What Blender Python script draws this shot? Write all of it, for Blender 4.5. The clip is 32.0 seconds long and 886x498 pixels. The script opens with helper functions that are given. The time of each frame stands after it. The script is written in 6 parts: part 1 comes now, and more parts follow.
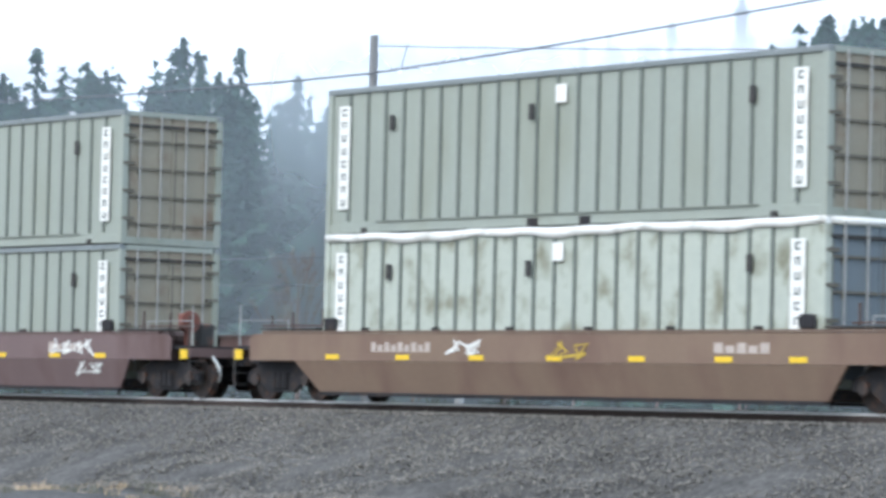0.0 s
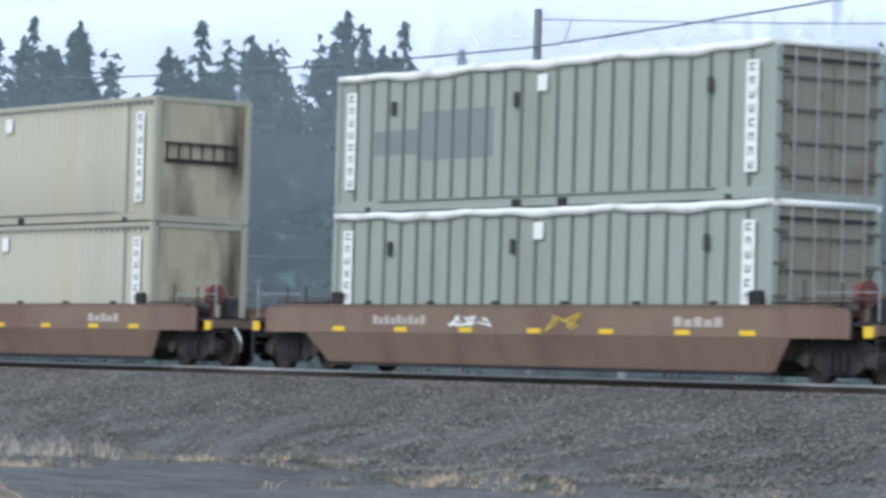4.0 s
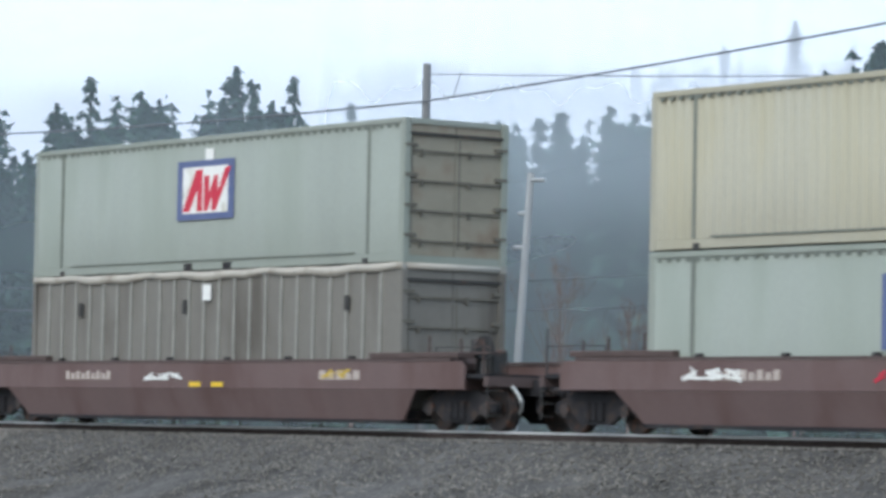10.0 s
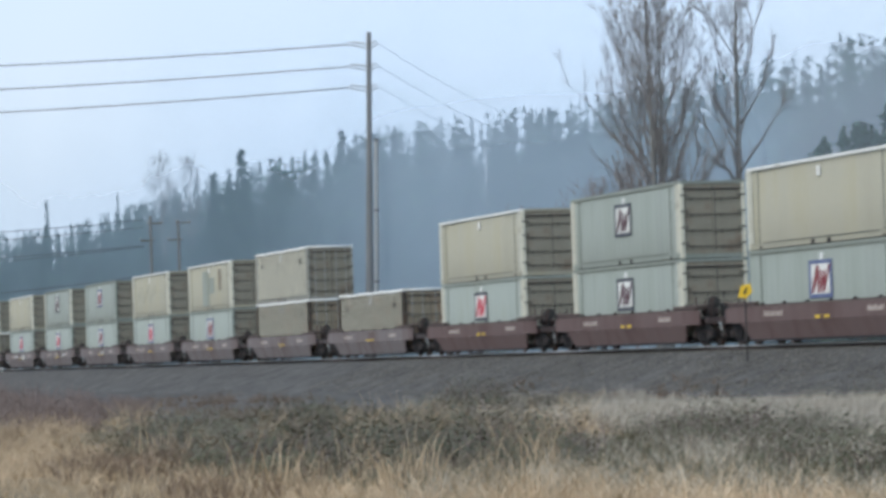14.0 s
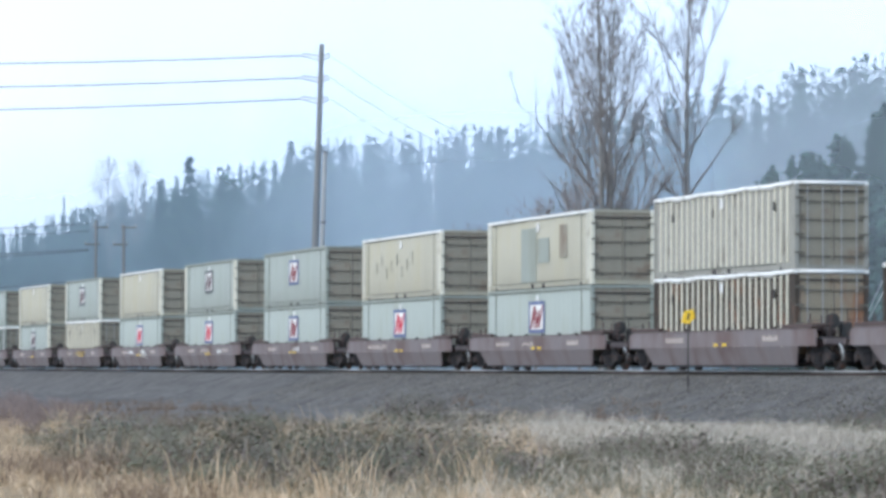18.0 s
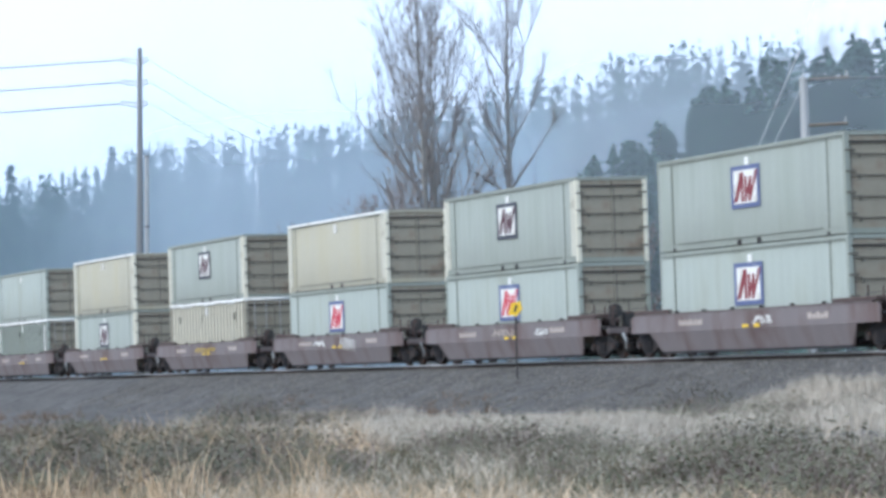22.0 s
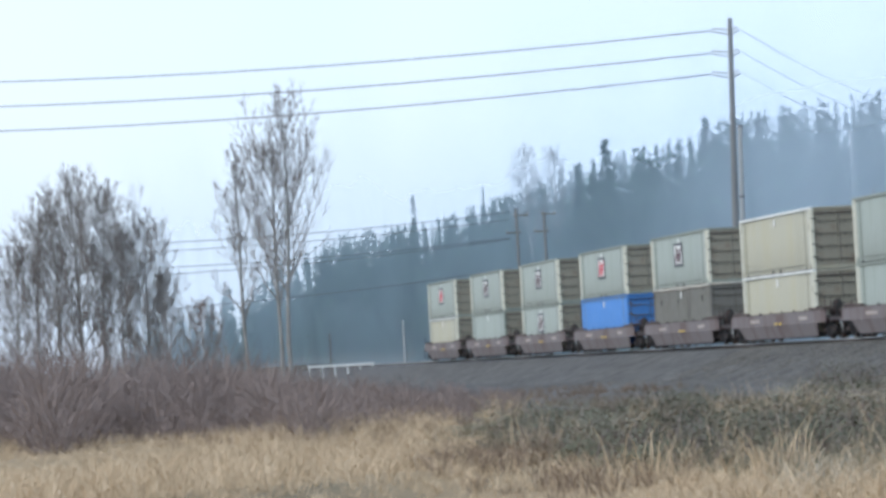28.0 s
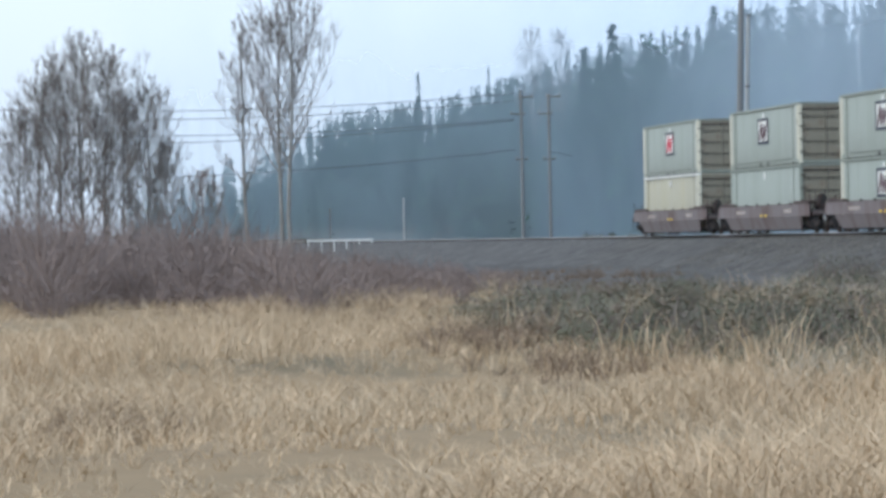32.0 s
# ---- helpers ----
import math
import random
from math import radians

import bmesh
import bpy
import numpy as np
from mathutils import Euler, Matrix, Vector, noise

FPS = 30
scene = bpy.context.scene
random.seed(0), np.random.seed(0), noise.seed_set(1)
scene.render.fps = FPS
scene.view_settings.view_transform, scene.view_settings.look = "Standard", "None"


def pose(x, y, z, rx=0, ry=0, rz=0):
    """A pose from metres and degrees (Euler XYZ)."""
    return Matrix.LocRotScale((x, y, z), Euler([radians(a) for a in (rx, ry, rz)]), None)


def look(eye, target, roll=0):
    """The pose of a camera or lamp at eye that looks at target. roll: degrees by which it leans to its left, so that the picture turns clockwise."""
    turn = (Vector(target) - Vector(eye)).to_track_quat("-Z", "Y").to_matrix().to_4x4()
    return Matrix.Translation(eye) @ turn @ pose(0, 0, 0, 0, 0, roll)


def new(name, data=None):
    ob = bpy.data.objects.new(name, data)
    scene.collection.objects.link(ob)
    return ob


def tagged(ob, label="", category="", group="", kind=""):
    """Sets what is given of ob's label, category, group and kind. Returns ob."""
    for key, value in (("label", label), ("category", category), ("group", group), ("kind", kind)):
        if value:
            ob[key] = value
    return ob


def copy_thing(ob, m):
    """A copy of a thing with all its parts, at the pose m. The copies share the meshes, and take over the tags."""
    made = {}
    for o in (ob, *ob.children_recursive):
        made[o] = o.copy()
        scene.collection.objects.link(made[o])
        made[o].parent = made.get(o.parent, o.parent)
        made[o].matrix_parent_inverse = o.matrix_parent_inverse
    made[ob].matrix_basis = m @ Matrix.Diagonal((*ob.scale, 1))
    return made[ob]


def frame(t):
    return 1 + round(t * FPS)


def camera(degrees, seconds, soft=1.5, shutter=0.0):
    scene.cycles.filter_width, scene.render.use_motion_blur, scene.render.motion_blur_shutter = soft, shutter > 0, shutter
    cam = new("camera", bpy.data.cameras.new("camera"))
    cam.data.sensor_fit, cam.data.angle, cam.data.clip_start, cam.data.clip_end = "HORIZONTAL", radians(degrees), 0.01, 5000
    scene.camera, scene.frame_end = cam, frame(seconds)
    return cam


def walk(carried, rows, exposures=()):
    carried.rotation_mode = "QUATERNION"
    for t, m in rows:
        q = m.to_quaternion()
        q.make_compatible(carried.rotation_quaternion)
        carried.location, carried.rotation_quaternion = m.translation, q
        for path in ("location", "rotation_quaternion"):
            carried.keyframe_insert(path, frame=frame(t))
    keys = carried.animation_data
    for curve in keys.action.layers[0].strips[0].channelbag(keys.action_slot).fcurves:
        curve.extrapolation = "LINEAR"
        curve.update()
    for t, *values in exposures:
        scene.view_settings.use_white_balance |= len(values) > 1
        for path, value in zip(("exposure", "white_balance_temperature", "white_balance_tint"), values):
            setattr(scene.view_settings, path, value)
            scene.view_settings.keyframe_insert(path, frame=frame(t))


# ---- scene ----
# the camera stands in the field and is turned by hand along the train
EYE_Z = 0.01
PAN = [  # seconds, turn to the left, tilt up, lean
    (0.0, 52.978, 2.405, 1.323),
    (0.5, 52.819, 2.349, 1.208),
    (1.0, 52.927, 2.345, 1.442),
    (1.5, 52.849, 2.205, 1.592),
    (2.0, 53.102, 2.201, 1.167),
    (2.5, 51.822, 2.325, 1.559),
    (3.0, 51.799, 2.471, 1.615),
    (3.5, 53.878, 2.148, 2.058),
    (4.0, 55.514, 1.927, 1.642),
    (4.5, 56.251, 1.850, 1.618),
    (6.5, 46.379, 1.931, 1.246),
    (7.0, 46.708, 1.951, 1.179),
    (7.5, 47.405, 2.000, 1.148),
    (8.0, 49.998, 2.160, 1.412),
    (8.5, 51.532, 2.649, 1.747),
    (9.0, 52.766, 2.846, 1.498),
    (9.5, 53.757, 2.913, 1.265),
    (10.0, 53.823, 2.820, 1.160),
    (10.5, 54.034, 2.740, 1.011),
    (11.0, 54.314, 2.707, 0.919),
    (11.5, 54.789, 2.653, 0.963),
    (12.0, 54.671, 2.630, 0.773),
    (12.5, 56.482, 2.529, -0.107),
    (13.0, 62.278, 2.971, 0.008),
    (13.2, 65.216, 3.068, -0.006),
    (13.5, 70.847, 3.166, -0.950),
    (14.0, 75.798, 1.650, -1.903),
    (14.5, 76.745, 1.320, -2.253),
    (16.5, 75.150, 1.704, -1.637),
    (17.0, 74.909, 1.641, -1.409),
    (17.5, 75.040, 1.598, -0.318),
    (18.0, 74.940, 1.879, 0.156),
    (18.5, 74.591, 2.011, 0.332),
    (19.0, 74.340, 1.961, 0.363),
    (19.5, 74.256, 2.003, 0.552),
    (20.0, 73.503, 2.083, -0.422),
    (20.5, 72.177, 1.651, -1.439),
    (21.0, 71.890, 1.628, -1.897),
    (21.5, 71.845, 1.758, -1.926),
    (22.0, 72.217, 1.800, -1.844),
    (22.5, 72.359, 1.799, -1.929),
    (23.0, 72.333, 1.846, -2.001),
    (23.5, 72.283, 1.881, -2.116),
    (24.0, 72.152, 1.863, -2.400),
    (24.5, 71.703, 1.726, -1.956),
    (25.0, 72.953, 2.204, -2.919),
    (25.5, 75.172, 1.937, -2.849),
    (26.0, 79.287, 1.174, -3.377),
    (26.5, 82.174, 1.053, -3.228),
    (28.5, 81.326, 1.938, -3.156),
    (29.0, 81.322, 2.077, -3.135),
    (29.5, 81.256, 2.292, -3.102),
    (30.0, 81.211, 2.279, -2.894),
    (30.5, 81.069, 2.232, -2.546),
    (31.0, 80.983, 1.939, -1.828),
    (31.5, 81.334, -0.145, -1.173),
    (32.0, 81.597, -0.153, -1.042),
]


def aim(turn, tilt, lean):
    return pose(0, 0, EYE_Z, 90 + tilt, 0, turn) @ pose(0, 0, 0, 0, 0, lean)


cam = camera(13.755, 32.0, soft=3.5, shutter=0.12)
walk(cam, [(t, aim(a, b, c)) for t, a, b, c in PAN],
     exposures=[(0, 0.55, 5980, 11), (1, 0.42, 5900, 11), (2, 0.34, 5850, 10), (4, 0.18, 5820, 11), (6.5, 0.18, 6000, 10), (8, 0.14, 6050, 10), (12, 0.12, 6050, 10), (13, 0.06, 6080, 11), (14, -0.18, 6150, 10),
                (16.5, 0.02, 6050, 12), (18, 0.31, 5880, 12), (19, 0.32, 5870, 12), (23, 0.38, 5800, 12), (26, 0.30, 5880, 12), (28.5, 0.0, 6000, 10), (29, -0.08, 5950, 10), (30, -0.34, 5850, 10), (31, -0.32, 5930, 10), (32, 0.0, 6000, 10)])

# ---- light: a white overcast sky, a broad weak sun behind the camera ----
SUN_EL, SUN_AZ = radians(40), radians(163)
world = bpy.data.worlds.new("overcast")
scene.world = world
world.use_nodes = True
wn, wl = world.node_tree.nodes, world.node_tree.links
wn.clear()
w_sky = wn.new("ShaderNodeTexSky")
w_sky.sky_type = "NISHITA"
w_sky.sun_disc = False
w_sky.sun_elevation, w_sky.sun_rotation = SUN_EL, SUN_AZ
w_sky.air_density, w_sky.dust_density = 1.0, 4.0
w_bg = wn.new("ShaderNodeBackground")
w_bg.inputs["Strength"].default_value = 0.06
w_cloud = wn.new("ShaderNodeBackground")
w_cloud.inputs["Strength"].default_value = 0.95
w_tc = wn.new("ShaderNodeTexCoord")
w_noise = wn.new("ShaderNodeTexNoise")
w_noise.inputs["Scale"].default_value = 3.0
w_noise.inputs["Detail"].default_value = 3.0
w_ramp = wn.new("ShaderNodeValToRGB")
w_ramp.color_ramp.elements[0].position, w_ramp.color_ramp.elements[0].color = 0.35, (0.67, 0.81, 1.0, 1)
w_ramp.color_ramp.elements[1].position, w_ramp.color_ramp.elements[1].color = 0.65, (0.85, 0.93, 1.0, 1)
w_add = wn.new("ShaderNodeAddShader")
w_out = wn.new("ShaderNodeOutputWorld")
wl.new(w_tc.outputs["Generated"], w_noise.inputs["Vector"])
wl.new(w_noise.outputs["Fac"], w_ramp.inputs["Fac"])
wl.new(w_ramp.outputs["Color"], w_cloud.inputs["Color"])
wl.new(w_sky.outputs["Color"], w_bg.inputs["Color"])
wl.new(w_bg.outputs[0], w_add.inputs[0])
wl.new(w_cloud.outputs[0], w_add.inputs[1])
wl.new(w_add.outputs[0], w_out.inputs["Surface"])
sun_data = bpy.data.lights.new("sun", "SUN")
sun_data.energy, sun_data.angle, sun_data.color = 0.9, radians(25), (1.0, 0.985, 0.96)
sun = new("sun", sun_data)
sun.matrix_world = look((math.sin(SUN_AZ) * 100, math.cos(SUN_AZ) * 100, 90), (0, 0, 0))

# ---- materials ----
def srgb(r, g, b):
    return tuple(((c / 255 + 0.055) / 1.055) ** 2.4 if c > 10 else c / 3294.6 for c in (r, g, b))


def material(name, colour, rough=0.7, metal=0.0, vary=0.18, scale=2.0, fine=30.0, bump=0.15, dirt=None, dirt_at=0.6,
             streak=(1, 1, 1), island=0.0, each=0.0, coord="Object", spec=0.3):
    """A surface with grain at two scales, patches of dirt, and a shift of tone from piece to piece."""
    m = bpy.data.materials.new(name)
    m.use_nodes = True
    n, l = m.node_tree.nodes, m.node_tree.links
    b = n["Principled BSDF"]
    b.inputs["Roughness"].default_value, b.inputs["Metallic"].default_value = rough, metal
    b.inputs["Specular IOR Level"].default_value = spec
    tc = n.new("ShaderNodeTexCoord")
    mp = n.new("ShaderNodeMapping")
    mp.inputs["Scale"].default_value = streak
    l.new(tc.outputs[coord], mp.inputs["Vector"])
    big, small = n.new("ShaderNodeTexNoise"), n.new("ShaderNodeTexNoise")
    big.inputs["Scale"].default_value, small.inputs["Scale"].default_value = scale, fine
    big.inputs["Detail"].default_value, small.inputs["Detail"].default_value = 4, 2
    l.new(mp.outputs[0], big.inputs["Vector"])
    l.new(mp.outputs[0], small.inputs["Vector"])
    add = n.new("ShaderNodeMath")
    add.operation = "MULTIPLY_ADD"
    l.new(small.outputs["Fac"], add.inputs[0])
    add.inputs[1].default_value = 0.5
    l.new(big.outputs["Fac"], add.inputs[2])
    fac = add.outputs[0]
    if island or each:
        src = n.new("ShaderNodeNewGeometry").outputs["Random Per Island"] if island else n.new("ShaderNodeObjectInfo").outputs["Random"]
        mix = n.new("ShaderNodeMath")
        mix.operation = "MULTIPLY_ADD"
        l.new(src, mix.inputs[0])
        mix.inputs[1].default_value = island or each
        l.new(fac, mix.inputs[2])
        fac = mix.outputs[0]
    top = 1.5 + (island or each)
    rng = n.new("ShaderNodeMapRange")
    rng.inputs["From Min"].default_value, rng.inputs["From Max"].default_value = 0.25 * top, 0.75 * top
    rng.inputs["To Min"].default_value, rng.inputs["To Max"].default_value = 1 - vary, 1 + vary
    l.new(fac, rng.inputs["Value"])
    mul = n.new("ShaderNodeVectorMath")
    mul.operation = "SCALE"
    mul.inputs[0].default_value = colour
    l.new(rng.outputs[0], mul.inputs["Scale"])
    out = mul.outputs[0]
    if dirt:
        ramp = n.new("ShaderNodeMapRange")
        ramp.inputs["From Min"].default_value, ramp.inputs["From Max"].default_value = dirt_at - 0.08, dirt_at + 0.12
        l.new(big.outputs["Fac"], ramp.inputs["Value"])
        mx = n.new("ShaderNodeMix")
        mx.data_type = "RGBA"
        l.new(ramp.outputs[0], mx.inputs[0])
        l.new(out, mx.inputs[6])
        mx.inputs[7].default_value = (*dirt, 1)
        out = mx.outputs[2]
    l.new(out, b.inputs["Base Color"])
    if bump:
        bp = n.new("ShaderNodeBump")
        bp.inputs["Strength"].default_value, bp.inputs["Distance"].default_value = bump, 0.02
        l.new(small.outputs["Fac"], bp.inputs["Height"])
        l.new(bp.outputs[0], b.inputs["Normal"])
    return m


RUST = (0.14, 0.075, 0.05)
M_GREEN = material("grey_green_paint", srgb(145, 152, 142), 0.6, scale=0.5, vary=0.15, streak=(1, 1, 0.35), dirt=srgb(134, 142, 130), dirt_at=0.58)
M_CREAM = material("cream_paint", srgb(166, 164, 146), 0.6, scale=0.5, vary=0.15, streak=(1, 1, 0.35), dirt=srgb(162, 158, 134), dirt_at=0.58)
M_TEAL = material("pale_green_paint", srgb(151, 159, 149), 0.6, scale=0.6, vary=0.15, streak=(1, 1, 0.4), dirt=srgb(140, 146, 132), dirt_at=0.59)
M_DARKGREY = material("dark_grey_paint", srgb(120, 118, 110), 0.6, scale=0.8, vary=0.22, streak=(1, 1, 0.3), dirt=srgb(92, 88, 80), dirt_at=0.58)
M_SLATE = material("slate_blue_paint", srgb(112, 123, 128), 0.65, scale=0.5, vary=0.10, streak=(1, 1, 0.4))
M_BLUE = material("bright_blue_paint", srgb(76, 126, 186), 0.55, scale=0.8, vary=0.12)
M_WHITE = material("white_paint", srgb(228, 230, 224), 0.6, scale=2.0, vary=0.06, dirt=srgb(190, 188, 172), dirt_at=0.66)
M_BLUERAIL = material("blue_rail_paint", srgb(74, 92, 150), 0.55, scale=2.0, vary=0.15)
M_GREYRAIL = material("grey_blue_rail_paint", srgb(126, 134, 134), 0.6, scale=2.0, vary=0.15)
M_END = material("weathered_end_paint", srgb(146, 142, 126), 0.7, scale=1.2, vary=0.2, dirt=srgb(130, 118, 102), dirt_at=0.55)
M_SOOT = material("sooty_end_paint", srgb(176, 168, 142), 0.75, scale=0.9, vary=0.2, streak=(1, 1, 0.3), dirt=srgb(86, 76, 62), dirt_at=0.55)
M_DARK = material("dark_steel", srgb(62, 62, 60), 0.7, scale=3, vary=0.25, dirt=RUST, dirt_at=0.65)
M_BLACK = material("black_grime", srgb(44, 44, 46), 0.85, scale=4, vary=0.3, dirt=srgb(70, 58, 50), dirt_at=0.62)
M_ROD = material("galvanised_rod", srgb(166, 168, 164), 0.45, metal=0.5, vary=0.12, scale=5)
M_TARP = material("white_tarpaulin", srgb(226, 228, 222), 0.75, scale=1.5, vary=0.08, dirt=srgb(180, 180, 170))
M_CAR = material("oxide_red_car_paint", srgb(113, 97, 95), 0.75, scale=0.7, vary=0.16, streak=(1, 1, 0.5), dirt=srgb(92, 74, 70), dirt_at=0.58)
M_CARY = material("faded_yellow_brown_car_paint", srgb(126, 108, 92), 0.75, scale=0.7, vary=0.16, streak=(1, 1, 0.5), dirt=srgb(112, 92, 80), dirt_at=0.56)
M_CARLOW = material("dark_oxide_car_paint", srgb(98, 82, 79), 0.8, scale=0.9, vary=0.16, dirt=srgb(80, 66, 62), dirt_at=0.58)
M_CARYLOW = material("dark_yellow_brown_car_paint", srgb(110, 94, 82), 0.8, scale=0.9, vary=0.16, dirt=srgb(98, 82, 72), dirt_at=0.58)
M_YELLOW = material("yellow_reflector", srgb(226, 190, 50), 0.5, scale=6, vary=0.12)
M_RED = material("red_paint", srgb(196, 50, 70), 0.55, scale=6, vary=0.1)
M_MAROON = material("maroon_paint", srgb(128, 52, 58), 0.6, scale=6, vary=0.1)
M_LOGOBLUE = material("logo_blue_paint", srgb(92, 104, 140), 0.55, scale=4, vary=0.1)
M_LOGODARK = material("logo_dark_paint", srgb(72, 76, 84), 0.6, scale=4, vary=0.15)
M_WHEEL = material("wheel_steel", srgb(66, 62, 60), 0.7, metal=0.2, scale=6, vary=0.25, dirt=RUST)
# pale, mostly non-metal colour paints the highlight of the polished rail head
M_RAIL = material("polished_rail_highlight", srgb(206, 206, 202), 0.4, metal=0.3, scale=3, vary=0.1, dirt=RUST, dirt_at=0.72)
M_RAILSIDE = material("rusty_rail", srgb(66, 58, 54), 0.85, scale=5, vary=0.2)
M_TIE = material("creosoted_tie", srgb(78, 70, 62), 0.9, scale=3, vary=0.25, each=0.4)
M_STONE = material("grey_ballast_stone", srgb(108, 105, 98), 0.95, scale=0.4, vary=0.5, fine=9.0, island=1.0, bump=0.1, coord="Object")
M_WOOD = material("weathered_pole_wood", srgb(112, 106, 96), 0.9, scale=2, vary=0.25, streak=(1, 1, 0.1))
M_STEELPOLE = material("grey_steel_pole", srgb(172, 175, 174), 0.6, scale=1, vary=0.12)
M_TALLPOLE = material("weathered_grey_pole", srgb(128, 130, 130), 0.8, scale=0.6, vary=0.18, streak=(1, 1, 0.2))
M_WIRE = material("weathered_wire", srgb(104, 108, 112), 0.6, scale=0.2, vary=0.1, bump=0)
M_BARK = material("grey_bark", srgb(138, 138, 134), 0.95, scale=2, vary=0.25)
M_NEEDLE = material("conifer_needles", srgb(58, 82, 70), 0.95, scale=0.09, vary=0.62, fine=0.8, island=0.8, bump=0)
M_TRUNK = material("conifer_bark", srgb(84, 70, 60), 0.95, scale=1, vary=0.2)
M_GOLD = material("dry_golden_grass", srgb(191, 171, 142), 0.95, scale=0.16, vary=0.42, fine=1.2, island=0.7, bump=0)
M_PALE = material("pale_dry_weeds", srgb(184, 177, 162), 0.95, scale=0.2, vary=0.3, fine=1.5, island=0.7, bump=0)
M_BRAMBLE = material("bramble_leaves", srgb(99, 100, 82), 0.9, scale=0.3, vary=0.40, fine=2.0, island=0.25, bump=0)
M_TWIG = material("brown_twigs", srgb(131, 119, 113), 0.95, scale=0.2, vary=0.3, fine=1.5, island=0.6, bump=0)
M_DEADWEED = material("dark_dead_weeds", srgb(122, 106, 90), 0.95, scale=0.3, vary=0.3, fine=1.5, island=0.5, bump=0)

# ---- builders ----
def mesh_of(name, verts, tris, mat):
    """A mesh from arrays of vertices and of triangles or quads."""
    verts, tris = np.asarray(verts, np.float32), np.asarray(tris, np.int32)
    me = bpy.data.meshes.new(name)
    k = tris.shape[1]
    me.vertices.add(len(verts))
    me.vertices.foreach_set("co", verts.ravel())
    me.loops.add(tris.size)
    me.loops.foreach_set("vertex_index", tris.ravel())
    me.polygons.add(len(tris))
    me.polygons.foreach_set("loop_start", np.arange(0, tris.size, k, dtype=np.int32))
    me.polygons.foreach_set("loop_total", np.full(len(tris), k, np.int32))
    me.update(calc_edges=True)
    me.materials.append(mat)
    return me


def box(bm, x0, x1, y0, y1, z0, z1, bevel=0.0):
    r = bmesh.ops.create_cube(bm, size=1, matrix=Matrix.Translation(((x0 + x1) / 2, (y0 + y1) / 2, (z0 + z1) / 2))
                              @ Matrix.Diagonal((abs(x1 - x0), abs(y1 - y0), abs(z1 - z0), 1)))
    if bevel:
        es = list({e for v in r["verts"] for e in v.link_edges})
        bmesh.ops.bevel(bm, geom=es, offset=bevel, segments=1, affect="EDGES")


def rod(bm, a, b, r0, r1=None, sides=8):
    a, b = Vector(a), Vector(b)
    m = Matrix.Translation((a + b) / 2) @ (b - a).to_track_quat("Z", "Y").to_matrix().to_4x4()
    bmesh.ops.create_cone(bm, cap_ends=True, segments=sides, radius1=r0, radius2=r0 if r1 is None else r1, depth=(b - a).length, matrix=m)


def prism(bm, outline, y0, y1):
    """A solid from an outline in x and z, between y0 and y1."""
    f = [bm.verts.new((x, y0, z)) for x, z in outline]
    g = [bm.verts.new((x, y1, z)) for x, z in outline]
    bm.faces.new(f)
    bm.faces.new(g[::-1])
    for i in range(len(f)):
        j = (i + 1) % len(f)
        bm.faces.new((f[j], f[i], g[i], g[j]))
    bmesh.ops.recalc_face_normals(bm, faces=bm.faces)


SHARED = {}


def part(name, bm, mat, parent, label="", at=None):
    """Links a bmesh, or a mesh made before, as one mesh under its thing."""
    if isinstance(bm, bmesh.types.BMesh):
        me = bpy.data.meshes.new(name)
        bm.to_mesh(me)
        bm.free()
        me.materials.append(mat)
    else:
        me = bm
    ob = new(name, me)
    ob.parent = parent
    if at is not None:
        ob.matrix_basis = at
    if label:
        tagged(ob, label)
    return ob


def boxes(name, specs, mat, parent, label="", bevel=0.0):
    bm = bmesh.new()
    for s in specs:
        box(bm, *s, bevel=bevel)
    return part(name, bm, mat, parent, label)


def stuff(name, verts, tris, mat, label, category):
    ob = new(name, mesh_of(name, verts, tris, mat))
    return tagged(ob, label, category, kind="stuff")

# ---- ground, track bed, hills ----
TRACK_Y = 43.645


def step(a, b, v):
    t = np.clip((v - a) / (b - a), 0, 1)
    return t * t * (3 - 2 * t)


def ramp_of(az, pairs):
    return np.interp(az, [p[0] for p in pairs], [p[1] for p in pairs])


# height of the far hill's ground above the eye, by bearing
FAR_HILL = [(-100, 0), (-92, 0), (-88, 0), (-86, 1), (-84, 5), (-82, 9), (-80.8, 13), (-79, 18), (-76, 22.5), (-74, 25), (-71.5, 29), (-69, 33),
            (-66, 34), (-60, 40), (-54, 46), (-48, 46), (-40, 44), (-20, 30), (0, 10)]
NEAR_HILL = [(-75, 0), (-71, 0), (-69.6, 3.5), (-67.5, 6), (-65, 8), (-60, 8), (-55, 7), (-50, 6), (-44, 6), (-20, 4)]


def ground_z(x, y):
    x, y = np.asarray(x, float), np.asarray(y, float)
    r, az = np.hypot(x, y), np.degrees(np.arctan2(x, y))
    z = -1.72 + 0.10 * np.sin(x * 0.21 + 1.3 * np.sin(y * 0.17)) + 0.06 * np.sin(x * 0.63 + y * 0.5)
    hummock = np.sin(x * 1.7 + 2 * np.sin(y * 0.9)) * np.sin(y * 1.9 + np.sin(x * 0.8))
    z = z + 0.09 * hummock * (step(26, 30, y) - step(38, 41, y))
    bank = np.clip((y - 36.9) / (41.2 - 36.9), 0, 1)
    z = z * (1 - bank) + -0.20 * bank
    back = np.clip((y - 46.7) / 3.0, 0, 1)
    z = z - back * 0.9
    side = step(46, 70, y)
    z = z + side * step(330, 560, r) * np.maximum(ramp_of(az, FAR_HILL), 0)
    z = z + side * step(205, 290, r) * np.maximum(ramp_of(az, NEAR_HILL), 0)
    return z


